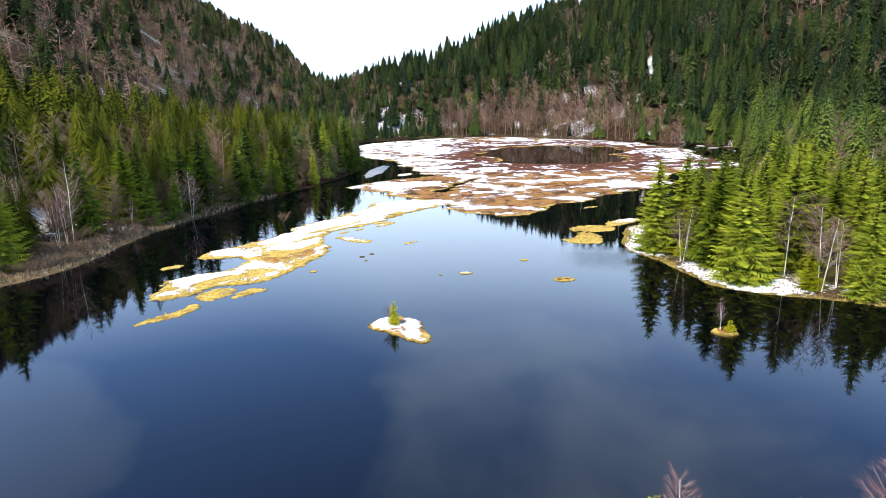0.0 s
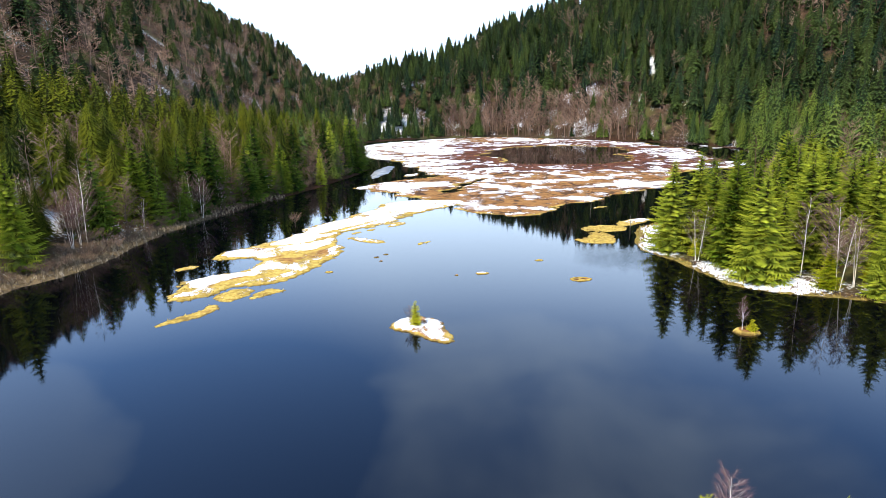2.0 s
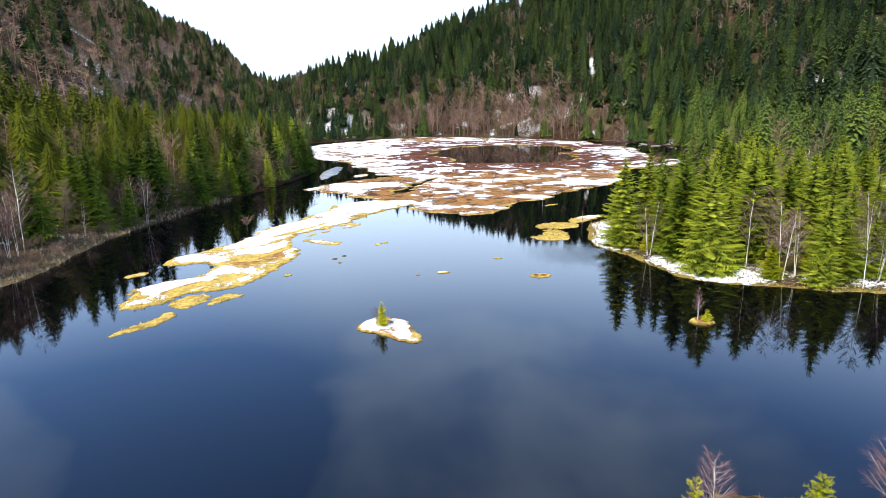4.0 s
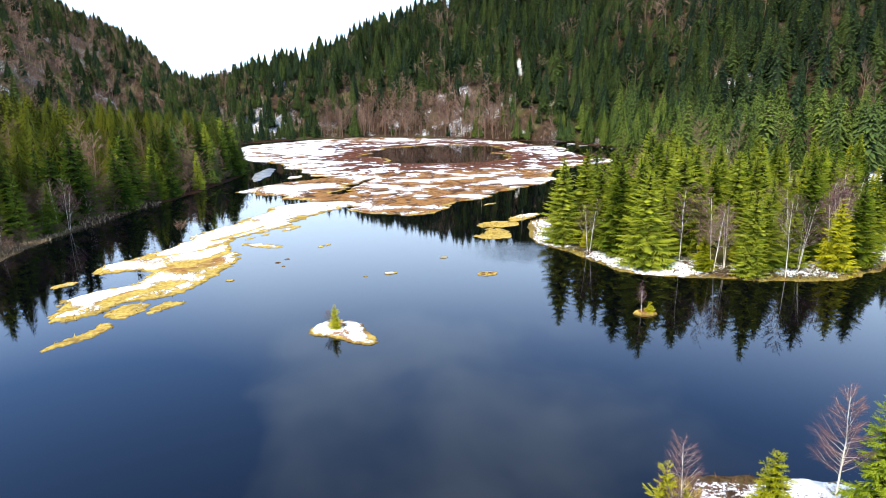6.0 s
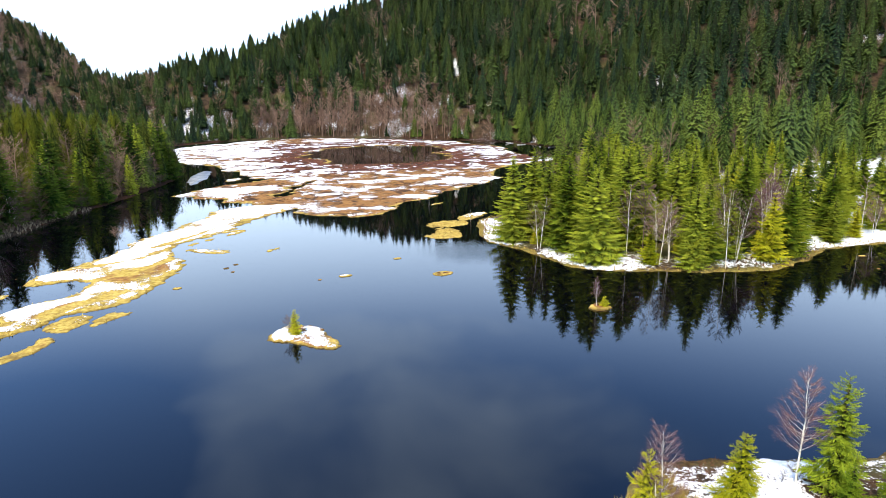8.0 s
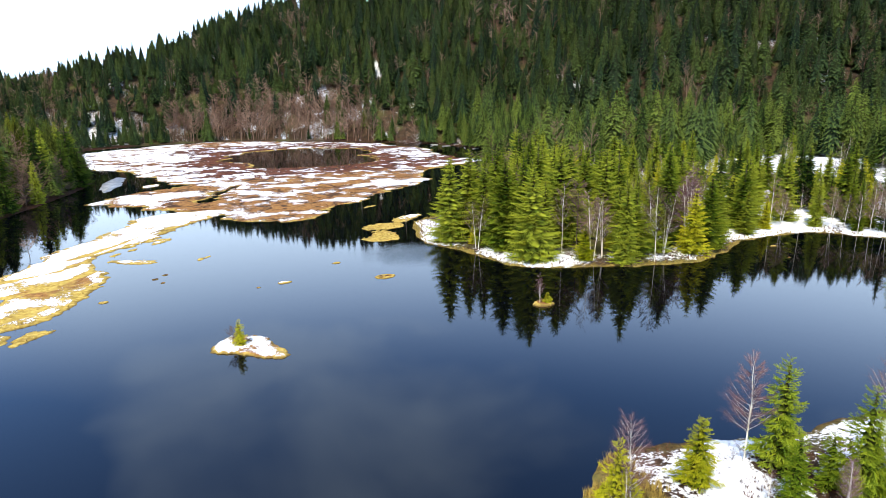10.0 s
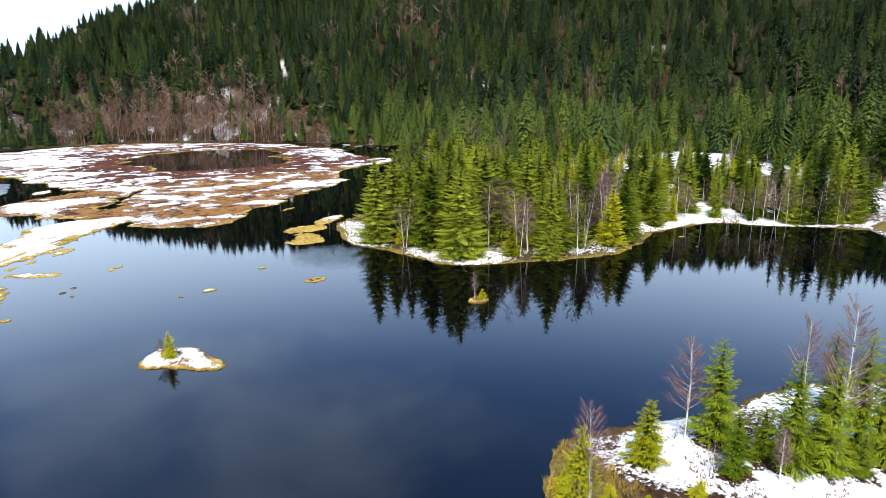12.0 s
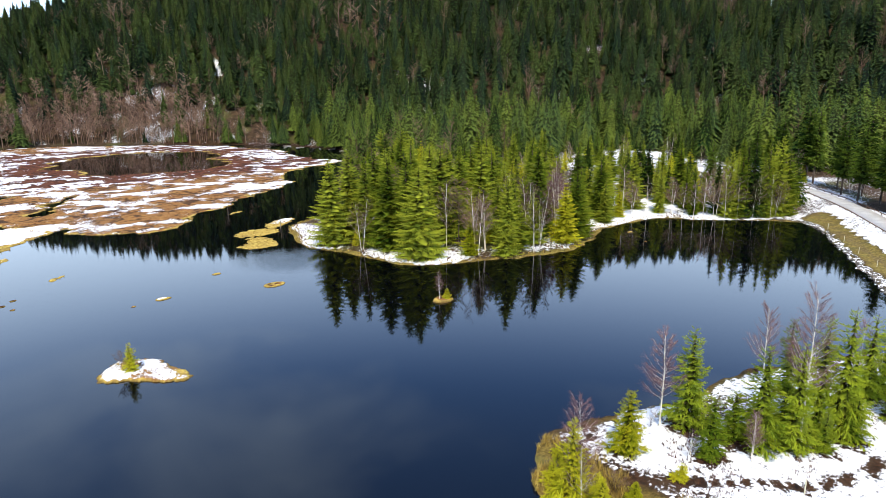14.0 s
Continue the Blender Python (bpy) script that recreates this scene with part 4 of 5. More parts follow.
def bare_shape(seed, limbs, twigs, stems=1, spread=0.22, blade=0.0035, limb_r=0.005, trunk_r=0.0095):
    """Trunk(s) and leafless twig crown of a birch or beech one metre high."""
    rng = random.Random(seed)
    tv, tf, cv, cf = [], [], [], []
    for st in range(stems):
        a0 = rng.random() * 6.28
        off = 0.02 * (stems > 1)
        lean = rng.uniform(0.02, 0.07) * (1 + 1.3 * (stems > 1))
        top = 1.0 if st == 0 else rng.uniform(0.75, 0.95)
        wob = [rng.uniform(-0.012, 0.012) for _ in range(8)]

        def stem(t):
            return (off * math.cos(a0) + lean * math.cos(a0) * t + wob[int(t * 3.99)] * t, off * math.sin(a0) + lean * math.sin(a0) * t + wob[4 + int(t * 3.99)] * t, top * t)
        tube([(stem(0)[0], stem(0)[1], -0.03)] + [stem(t) for t in (0.2, 0.4, 0.6, 0.8, 0.97)], tuple(trunk_r * k for k in (1.0, 0.86, 0.72, 0.53, 0.33, 0.1)), 5, tv, tf)
        for i in range(limbs):
            t = 0.28 + 0.68 * (i + rng.random() * 0.8) / limbs
            a = rng.random() * 6.283
            L = spread * (1.15 - t) * rng.uniform(0.8, 1.25) + 0.035
            p0 = Vector(stem(t))
            up = rng.uniform(0.5, 1.2)
            p1 = p0 + L * 0.55 * Vector((math.cos(a), math.sin(a), up))
            p2 = p0 + L * Vector((math.cos(a) * 0.92, math.sin(a) * 0.92, up * 1.12))
            if limb_r:
                tube([tuple(p0), tuple(p1), tuple(p2)], (limb_r * (1.15 - t), limb_r * 0.6 * (1.15 - t), limb_r * 0.2), 3, tv, tf)
            for _ in range(twigs):
                s = rng.uniform(0.15, 1.0)
                q = p0.lerp(p1, s / 0.55) if s < 0.55 else p1.lerp(p2, (s - 0.55) / 0.45)
                b = a + rng.uniform(-1.3, 1.3)
                d = Vector((math.cos(b), math.sin(b), rng.uniform(-0.1, 1.3))).normalized() * L * rng.uniform(0.25, 0.6)
                e = d.orthogonal().normalized() * blade * rng.uniform(0.6, 1.3)
                base = len(cv)
                m = q + d * 0.5 + Vector((0, 0, 0.02 * L))
                cv.extend([tuple(q - e), tuple(q + e), tuple(m + e * 0.7), tuple(m - e * 0.7), tuple(q + d)])
                cf.extend([(base, base + 1, base + 2), (base, base + 2, base + 3), (base + 3, base + 2, base + 4)])
    return (np.array(tv), np.array(tf)), (np.array(cv), np.array(cf))


def tree_kind(name, shape, bark, leaf, label, category, crown="crown"):
    """A tree of unit height, to be copied; it waits below the ground until it is placed."""
    (tv, tf), (cv, cf) = shape
    e = thing(name, label, category)
    part("trunk", mesh_from("trunk", tv, tf, bark, smooth=True), e)
    extra = (("shoot_shade", cv[:, 3]),) if cv.shape[1] == 4 else ()
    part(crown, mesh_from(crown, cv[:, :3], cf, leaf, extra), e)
    return e


used_kinds = {}


def plant(kind, x, y, h, width=1.0, label="", group="", z=None, turn=None):
    """Stand a copy of a tree kind on the ground; the first one planted is the kind itself."""
    a = random.uniform(0, 6.283) if turn is None else turn
    if z is None:
        z = land_z(x, y)
    m = Matrix.LocRotScale((x, y, z - 0.02), Euler((0, 0, a)), (h * width, h * width, h))
    if kind.name not in used_kinds:
        used_kinds[kind.name] = True
        ob = kind
        ob.matrix_basis = m
    else:
        ob = copy_thing(kind, Matrix.Identity(4))
        ob.matrix_basis = m
    if label:
        ob["label"] = label
    if group:
        ob["group"] = group
    return ob


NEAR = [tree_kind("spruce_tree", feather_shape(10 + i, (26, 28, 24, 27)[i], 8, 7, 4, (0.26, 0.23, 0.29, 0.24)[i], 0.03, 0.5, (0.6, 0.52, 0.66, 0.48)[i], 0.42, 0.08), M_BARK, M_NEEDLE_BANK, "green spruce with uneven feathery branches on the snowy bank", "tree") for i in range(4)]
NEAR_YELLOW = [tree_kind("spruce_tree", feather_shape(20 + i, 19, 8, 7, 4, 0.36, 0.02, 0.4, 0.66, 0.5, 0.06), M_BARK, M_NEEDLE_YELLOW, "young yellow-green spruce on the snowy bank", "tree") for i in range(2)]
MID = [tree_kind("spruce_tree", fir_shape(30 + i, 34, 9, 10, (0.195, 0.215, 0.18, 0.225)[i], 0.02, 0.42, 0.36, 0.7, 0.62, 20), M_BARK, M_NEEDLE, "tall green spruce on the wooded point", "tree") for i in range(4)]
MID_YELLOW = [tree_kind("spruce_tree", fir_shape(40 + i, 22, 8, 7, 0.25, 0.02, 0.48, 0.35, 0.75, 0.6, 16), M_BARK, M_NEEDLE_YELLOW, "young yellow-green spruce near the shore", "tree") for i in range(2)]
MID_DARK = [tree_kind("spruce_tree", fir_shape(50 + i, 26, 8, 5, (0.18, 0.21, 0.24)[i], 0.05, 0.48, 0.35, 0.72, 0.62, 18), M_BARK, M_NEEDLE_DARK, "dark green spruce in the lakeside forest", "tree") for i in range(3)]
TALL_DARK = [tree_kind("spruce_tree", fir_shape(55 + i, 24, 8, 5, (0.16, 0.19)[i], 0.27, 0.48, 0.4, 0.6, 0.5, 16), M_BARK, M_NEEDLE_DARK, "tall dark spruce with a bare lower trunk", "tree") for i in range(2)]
BIRCH_NEAR = [tree_kind("birch_tree", bare_shape(60 + i, 60, 70, 1, 0.2, 0.0005, 0.0026, 0.0085), M_BIRCH, M_TWIG_RED, "leafless white birch with reddish twigs on the bank", "tree") for i in range(3)]
BIRCH_MID = [tree_kind("birch_tree", bare_shape(70 + i, 34, 30, (1, 2, 1)[i], 0.2, 0.0013, 0.0018, 0.0062), M_BIRCH, M_TWIG, "leafless birch with pale trunk at the shore", "tree") for i in range(3)]
BIRCH_RED = [tree_kind("birch_tree", bare_shape(80 + i, 26, 28, (3, 2)[i], 0.2, 0.0016, 0.0017, 0.0058), M_BIRCH, M_TWIG_RED, "clump of leafless birches with red-brown twigs", "tree") for i in range(2)]
BARE_MID = [tree_kind("bare_tree", bare_shape(90 + i, 34, 34, 1, 0.22, 0.0013, 0.0016, 0.0075), M_BARK, M_TWIG, "leafless grey-brown tree in the lakeside forest", "tree") for i in range(2)]
BUSH = [tree_kind("bush", bare_shape(95 + i, 8, 20, 4, 0.6, 0.004, 0.004), M_BARK, M_TWIG, "low leafless grey-brown bush on the bank", "bush") for i in range(2)]

# the wooded point
POINT_SPRUCE = [(39.6, 111.8, 17.7), (45.7, 115.1, 18.2), (46.4, 109.8, 17.1), (46.3, 101.7, 17.8), (48.4, 98.7, 18.5), (46.5, 92.5, 17.0),
                (60.0, 83.6, 15.2), (81.0, 84.4, 14.1), (97.4, 89.2, 9.6), (53.7, 117.5, 18.1), (64.5, 90.6, 12.3),
                (57.6, 99.9, 19.0), (68.9, 100.2, 18.7), (77.9, 92.2, 18.1), (100.3, 92.7, 15.3), (86, 88.5, 12.0), (92, 92, 13.0)]
for i, (x, y, h) in enumerate(POINT_SPRUCE):
    plant(MID[i % 4], x, y, h, 1.2 + 0.35 * random.random(), group="spruces of the wooded point")
for i, (x, y, h) in enumerate([(54.4, 87.6, 6.9), (75.2, 82.6, 12.4), (63.2, 91.5, 4.0), (50.2, 92.5, 5.0), (84.0, 86.0, 8.0), (105, 90.5, 7.0), (42.5, 107.5, 4.0)]):
    plant(MID_YELLOW[i % 2], x, y, h, 1.1 + 0.25 * random.random(), group="young spruces of the wooded point")
for i, (x, y, h) in enumerate([(54.0, 93.8, 13.3), (55.5, 86.8, 12.6), (75.0, 98.6, 11.8), (64.8, 81.2, 12.6), (72.7, 89.8, 12.8), (66, 86, 9.0)]):
    plant(BIRCH_MID[i % 3], x, y, h, 1.0, group="birches of the wooded point")
plant(BIRCH_MID[1], 42.0, 104.8, 10.2, 1.2, group="birches of the wooded point")
for i, (x, y, h) in enumerate([(88.3, 94.7, 14.1), (86.9, 96.0, 12.2), (91, 97, 13), (58.5, 87.5, 11.5), (69.5, 84.2, 11.8), (79.0, 87.5, 12.0), (47.8, 94.5, 10.5), (83.5, 91.0, 13.0)]):
    plant(BIRCH_RED[i % 2], x, y, h, 1.1, group="birches of the wooded point")


def scatter(region, spacing, seed, jitter=0.42):
    """Uneven points in a plan region given as a test, on a jittered grid."""
    x0, x1, y0, y1, test = region
    r = np.random.RandomState(seed)
    a, b = np.meshgrid(np.arange(x0, x1, spacing), np.arange(y0, y1, spacing), indexing="ij")
    a, b = a.ravel() + r.uniform(-jitter, jitter, a.size) * spacing, b.ravel() + r.uniform(-jitter, jitter, b.size) * spacing
    keep = test(a, b)
    return a[keep], b[keep]


taken = np.array([(x, y) for x, y, h in POINT_SPRUCE])


def on_point(a, b):
    d = loop_distance(a, b, LAKE)
    clear = np.min(np.hypot(a[:, None] - taken[None, :, 0], b[:, None] - taken[None, :, 1]), 1) > 4.0
    ray_free = (a - 41) * 1.0 > (b - 108) * 0.62        # the point's bare tip
    return (d > 4.5) & clear & ray_free & (a < 112) & (b < 175)


px, py = scatter((40, 112, 80, 175, on_point), 7.2, 5)
for i, (x, y) in enumerate(zip(px, py)):
    r = random.random()
    h = random.uniform(13, 18.5) if y > 96 else random.uniform(10, 16)
    if r < 0.15:
        plant(MID_DARK[i % 3], x, y, h, random.uniform(1.1, 1.35), label="dark green spruce among the trees of the point", group="spruces of the wooded point")
    elif r < 0.78:
        plant(MID[i % 4], x, y, h, random.uniform(1.3, 1.65), group="spruces of the wooded point")
    elif r < 0.9:
        plant(BARE_MID[i % 2], x, y, h * 0.85, 1.1, label="leafless grey-brown tree among the spruces", group="bare trees of the wooded point")
    else:
        plant(MID_YELLOW[i % 2], x, y, h * 0.75, 1.1, group="young spruces of the wooded point")

# behind the cove
for i, (x, y, h) in enumerate([(121.5, 99.3, 13.4), (132, 101.8, 10.2), (127, 94.3, 13.4), (129, 92.3, 10.5), (119.8, 79.9, 11.2), (124.7, 80.4, 10.4), (123.8, 76.4, 15.8), (124.0, 73.5, 17.0),
                               (125.9, 71.8, 17.2), (128, 70, 18.5), (130.3, 67.9, 18.6), (134.0, 66.7, 19.3), (137, 66.2, 17), (125, 85, 12.7), (139, 70, 18), (133, 74, 17)]):
    plant((MID[i % 4] if i % 3 else MID_DARK[i % 2]), x, y, h, random.uniform(0.72, 1.0), label="green spruce in the grove behind the cove", group="spruces behind the cove")
for i, (x, y, h) in enumerate([(123.6, 78.4, 10.7), (128.7, 73.9, 10.6), (126.2, 70.6, 9.9), (128.9, 68.4, 11.2), (131.9, 65.9, 8.7), (133.8, 65.2, 7.5), (131.5, 102.3, 9.4), (117, 84, 9), (117.9, 78.6, 8.6), (119.2, 77.0, 10.2), (121.0, 75.0, 9.5), (122.4, 73.2, 11.5), (124.6, 71.4, 10.0), (127.4, 69.2, 9.2), (116.3, 80.6, 8.0), (130.6, 66.4, 10.4), (108.5, 89.4, 8.5), (112.4, 87.6, 9.6)]):
    plant(BIRCH_MID[i % 3], x, y, h, 1.0, label="slender pale birch leaning over the cove", group="birches behind the cove")
plant(BIRCH_RED[0], 161, 75, 12.5, 1.1)


def cove_wood(a, b):
    d = loop_distance(a, b, LAKE)
    dr, _ = line_distance(a, b, ROAD)
    open_meadow = ((a - 205) / 26) ** 2 + ((b - 158) / 19) ** 2 < 1
    return (d > 5) & (dr > 6.5) & ~open_meadow & (b > 66 + (a - 140) * 0.3) & (a + b > 195)


px, py = scatter((108, 215, 66, 175, cove_wood), 9.0, 8)
for i, (x, y) in enumerate(zip(px, py)):
    r = random.random()
    h = random.uniform(9, 16)
    if r < 0.62:
        plant(MID_DARK[i % 3] if r < 0.26 else MID[i % 4], x, y, h, random.uniform(1.0, 1.3), label="green spruce in the grove behind the cove", group="spruces behind the cove")
    elif r < 0.8:
        plant(MID_YELLOW[i % 2], x, y, h * 0.7, 1.1, label="young yellow-green spruce behind the cove", group="spruces behind the cove")
    else:
        plant(BIRCH_MID[i % 3], x, y, h * 0.8, 1.0, label="slender pale birch behind the cove", group="birches behind the cove")

# beyond the road
def past_road(a, b):
    dr, side = line_distance(a, b, ROAD)
    return (dr > 5.6) & (side > 0) & (dr < 12.5) & (a < 205)


px, py = scatter((120, 230, 10, 140, past_road), 5.6, 9)
for i, (x, y) in enumerate(zip(px, py)):
    if random.random() < 0.86:
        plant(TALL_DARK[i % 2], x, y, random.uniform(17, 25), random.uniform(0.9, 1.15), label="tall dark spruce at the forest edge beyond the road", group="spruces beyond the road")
    else:
        plant(BIRCH_MID[i % 3], x, y, random.uniform(8, 13), 0.9, label="slender pale birch beyond the road", group="birches beyond the road")

# near bank
for i, (x, y, h, w) in enumerate(BANK_SPRUCE):
    plant(NEAR[i % 4], x, y, h + 0.8 - land_z(x, y), w * 0.98, group="spruces of the near bank")
for i, (x, y, h, w) in enumerate(BANK_YOUNG):
    plant(NEAR_YELLOW[i % 2], x, y, h + (0.8 - land_z(x, y) if h > 4 else 0), w, group="young spruces of the near bank")
for i, (x, y, h, w) in enumerate([(13.5, 30.3, 7.7, 1.0), (11.9, 29.0, 5.4, 0.9), (26.8, 31.9, 8.5, 1.1), (32.5, 22.4, 13.3, 0.8), (41.4, 29.3, 8.3, 0.9), (26.9, 23.8, 3.8, 1.0), (41.8, 25.7, 4.6, 1.0), (47.1, 22.7, 7.4, 0.9), (23.3, 27.1, 3.0, 1.0)]):
    plant(BIRCH_NEAR[i % 3], x, y, h + 0.8 - land_z(x, y), w, group="birches of the near bank")
for i, (x, y, h) in enumerate([(15.7, 28.8, 1.6), (26.0, 32.4, 1.1), (27.4, 32.2, 1.2), (14.0, 33.5, 1.2), (29.5, 28.2, 0.9)]):
    plant(BUSH[i % 2], x, y, h, 1.2, group="bushes of the near bank")
plant(NEAR_YELLOW[0], -6.4, 75.6, 3.5, 0.85, label="young yellow-green spruce on the islet", z=0.28)
plant(BUSH[0], -7.1, 76.0, 2.3, 0.7, label="small leafless bush on the islet", z=0.25)
for i, (x, y, h) in enumerate(((27.2, 24.0, 4.5), (40.4, 25.0, 6.0))):
    plant(BIRCH_NEAR[(i + 1) % 3], x, y, h, 0.8, label="slender young birch with bare reddish twigs", group="birches of the near bank")
plant(BIRCH_RED[1], 34.5, 72.2, 4.4, 0.8, label="single bare birch on the tiny islet", z=0.25)
plant(NEAR_YELLOW[1], 35.4, 71.7, 1.7, 1.4, label="yellow-green bush on the tiny islet", z=0.25)
plant(BUSH[1], -36.2, 139.0, 3.2, 0.8, label="bare shrub at the edge of the bog tongue", z=0.1)

# west shore
WEST_BIRCH = [(-73, 119.5, 16.5), (-72.7, 117, 12.2), (-73.2, 115, 11.4), (-82, 118.6, 11.2), (-86, 123.6, 10), (-57.9, 172.9, 10.3), (-97, 140, 10.2), (-78, 133, 10)]
for i, (x, y, h) in enumerate(WEST_BIRCH):
    plant((BIRCH_RED if i in (1, 2, 4) else BIRCH_MID)[i % 2], x, y, h, 0.9, group="birches of the west shore")
for i, (x, y, h) in enumerate([(-72, 142.6, 9.2), (-63.4, 149.5, 11.6), (-62.3, 151.5, 11.7), (-65.4, 152.3, 9.9), (-66.5, 149, 10.5), (-84, 116, 9), (-75, 130, 9), (-70, 137, 7.5), (-61.5, 163, 8)]):
    plant(BIRCH_RED[i % 2], x, y, h, 1.0, label="clump of leafless birches with red-brown twigs at the shore", group="birches of the west shore")
def west_edge(a, b):
    d = loop_distance(a, b, LAKE)
    return (d > np.where(b > 140, np.where(b > 165, 0.6, 2.5), 6.0)) & (d < 10) & (a < -30)


px, py = scatter((-140, -29, 95, 300, west_edge), 4.2, 11)
wd = loop_distance(px, py, LAKE)
for i, (x, y, d) in enumerate(zip(px, py, wd)):
    r = random.random()
    lone = y < 140
    if r < (0.30 if lone else 0.5):
        h = random.uniform(11, 16) if d < 4 else random.uniform(15, 22)
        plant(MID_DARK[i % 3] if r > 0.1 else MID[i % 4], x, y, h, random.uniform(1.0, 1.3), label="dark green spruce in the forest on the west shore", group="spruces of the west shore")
    else:
        plant(BARE_MID[i % 2], x, y, random.uniform(7, 13), 1.1, label="leafless grey-brown tree on the west shore", group="bare trees of the west shore")


def west_bank(a, b):
    d = loop_distance(a, b, LAKE)
    return (d > 0.3) & (d < np.where(b < 178, 9.0, 5.0)) & (b < 240) & (a < -28)


px, py = scatter((-105, -28, 92, 240, west_bank), 2.8, 12)
for i, (x, y) in enumerate(zip(px, py)):
    plant(BUSH[i % 2], x, y, random.uniform(1.2, 3.2), random.uniform(0.8, 1.3), label="low leafless grey-brown bush on the west bank", group="bushes of the west bank")


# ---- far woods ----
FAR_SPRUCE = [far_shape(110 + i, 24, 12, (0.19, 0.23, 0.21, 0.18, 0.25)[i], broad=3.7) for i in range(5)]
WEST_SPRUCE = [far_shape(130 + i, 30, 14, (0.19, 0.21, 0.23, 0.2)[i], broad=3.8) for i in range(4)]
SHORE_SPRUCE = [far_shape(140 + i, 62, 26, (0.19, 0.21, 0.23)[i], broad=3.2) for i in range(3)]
FAR_BARE = [bare_shape(120 + i, 10, 8, 1, 0.3, 0.0085, 0, 0.010) for i in range(3)]


def wood(name, label, shapes, mat, xs, ys, hs, ws, seed):
    """Many trees, joined into one object; each has its own size, turn and tint."""
    r = np.random.RandomState(seed)
    zs, _ = land(xs, ys)
    which = r.randint(0, len(shapes), len(xs))
    turn, tint = r.uniform(0, 6.283, len(xs)), r.rand(len(xs))
    VS, FS, TS, SS, base = [], [], [], [], 0
    for k, (v, f) in enumerate(shapes):
        m = np.where(which == k)[0]
        if not len(m):
            continue
        c, s = np.cos(turn[m])[:, None], np.sin(turn[m])[:, None]
        h, w = hs[m][:, None], (hs[m] * ws[m])[:, None]
        x = (v[None, :, 0] * c - v[None, :, 1] * s) * w + xs[m][:, None]
        y = (v[None, :, 0] * s + v[None, :, 1] * c) * w + ys[m][:, None]
        z = v[None, :, 2] * h + zs[m][:, None]
        VS.append(np.stack([x, y, z], 2).reshape(-1, 3))
        FS.append((f[None] + (base + np.arange(len(m)) * len(v))[:, None, None]).reshape(-1, 3))
        TS.append(np.repeat(tint[m], len(v)))
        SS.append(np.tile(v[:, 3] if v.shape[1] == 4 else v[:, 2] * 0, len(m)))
        base += len(m) * len(v)
    ob = new(name, mesh_from(name, np.concatenate(VS), np.concatenate(FS), mat, (("tint", np.concatenate(TS)), ("shoot_shade", np.concatenate(SS)))))
    return tagged(ob, label, "forest", kind="stuff")


def east_slope(a, b):
    d, s = line_distance(a, b, FOOT_EAST)
    dl = loop_distance(a, b, LAKE)
    dr, _ = line_distance(a, b, ROAD)
    az = np.degrees(np.arctan2(a, b))
    up = np.where(s > 0, d, -d)
    meadow = ((a - 205) / 26) ** 2 + ((b - 158) / 19) ** 2 < 1
    glade = (np.abs(az - 18.0) < 0.34) & (np.hypot(a, b) > 452) & (np.hypot(a, b) < 492)
    grove = (a < 215) & (b < 175)
    return (dl > np.where(b > 200, 1.5, 3.5)) & (up < np.minimum(2.4 * np.interp(az, CAP_AZ, CAP_EAST) + 25, 230)) & (az > -14) & (az < 85) & ~meadow & ~glade & ~grove & (dr > 12.5) & ((up > 0) | (b > 150) | (a > 190) | ((a > 130) & (b < 75))) & ~((a < 112) & (b < 172)) & (a > -130)


ex, ey = scatter((-130, 560, 10, 700, east_slope), 6.5, 21)
rr = np.random.RandomState(3)
dl = loop_distance(ex, ey, LAKE)
beech = (dl < 62) & (ex < 140) & (ex > 5) & (ey > 340)
p_bare = np.where(beech, 0.82 - dl * 0.008, 0.07) + 0.25 * (field(ex, ey, 40.0, 2) > 0.62)
is_bare = rr.rand(len(ex)) < p_bare
hs = (8.5 + 17 * rr.rand(len(ex)) ** 1.25) * np.where(np.degrees(np.arctan2(ex, ey)) < 0, 0.75, 1.0) * np.where(dl < 15, 0.85, 1.0)
fd, fs = line_distance(ex, ey, FOOT_EAST)
front = ~is_bare & (np.where(fs > 0, fd, -fd) < 14) & (ey < 400)
hs = np.where(front, hs * 1.12, hs * 1.03)
fore = ~is_bare & ((ey < 345) | (dl < 12)) & ~front
back = ~is_bare & ~fore & ~front
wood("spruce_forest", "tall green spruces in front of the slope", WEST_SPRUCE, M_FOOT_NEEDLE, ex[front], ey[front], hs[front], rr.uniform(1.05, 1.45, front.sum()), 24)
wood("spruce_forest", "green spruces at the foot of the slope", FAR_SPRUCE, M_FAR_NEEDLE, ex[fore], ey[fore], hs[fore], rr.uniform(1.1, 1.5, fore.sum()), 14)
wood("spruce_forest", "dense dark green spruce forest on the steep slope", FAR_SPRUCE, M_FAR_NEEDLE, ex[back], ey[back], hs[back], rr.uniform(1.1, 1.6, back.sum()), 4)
FINE_BARE = [bare_shape(150 + i, 20, 14, 1, 0.22, 0.0024, 0.0018, 0.008) for i in range(3)]
FINE_CROWNS = [(np.concatenate([t[0], c[0]]), np.concatenate([t[1], c[1] + len(t[0])])) for t, c in FINE_BARE]
BARE_CROWNS = [(np.concatenate([t[0], c[0]]), np.concatenate([t[1], c[1] + len(t[0])])) for t, c in FAR_BARE]
near_bare = is_bare & (ey < 345)
wood("bare_wood", "leafless grey-brown trees among the spruces of the slope's foot", FINE_CROWNS, M_FAR_TWIG, ex[near_bare], ey[near_bare], hs[near_bare] * 0.8, rr.uniform(0.9, 1.2, near_bare.sum()), 15)
far_bare = is_bare & ~near_bare
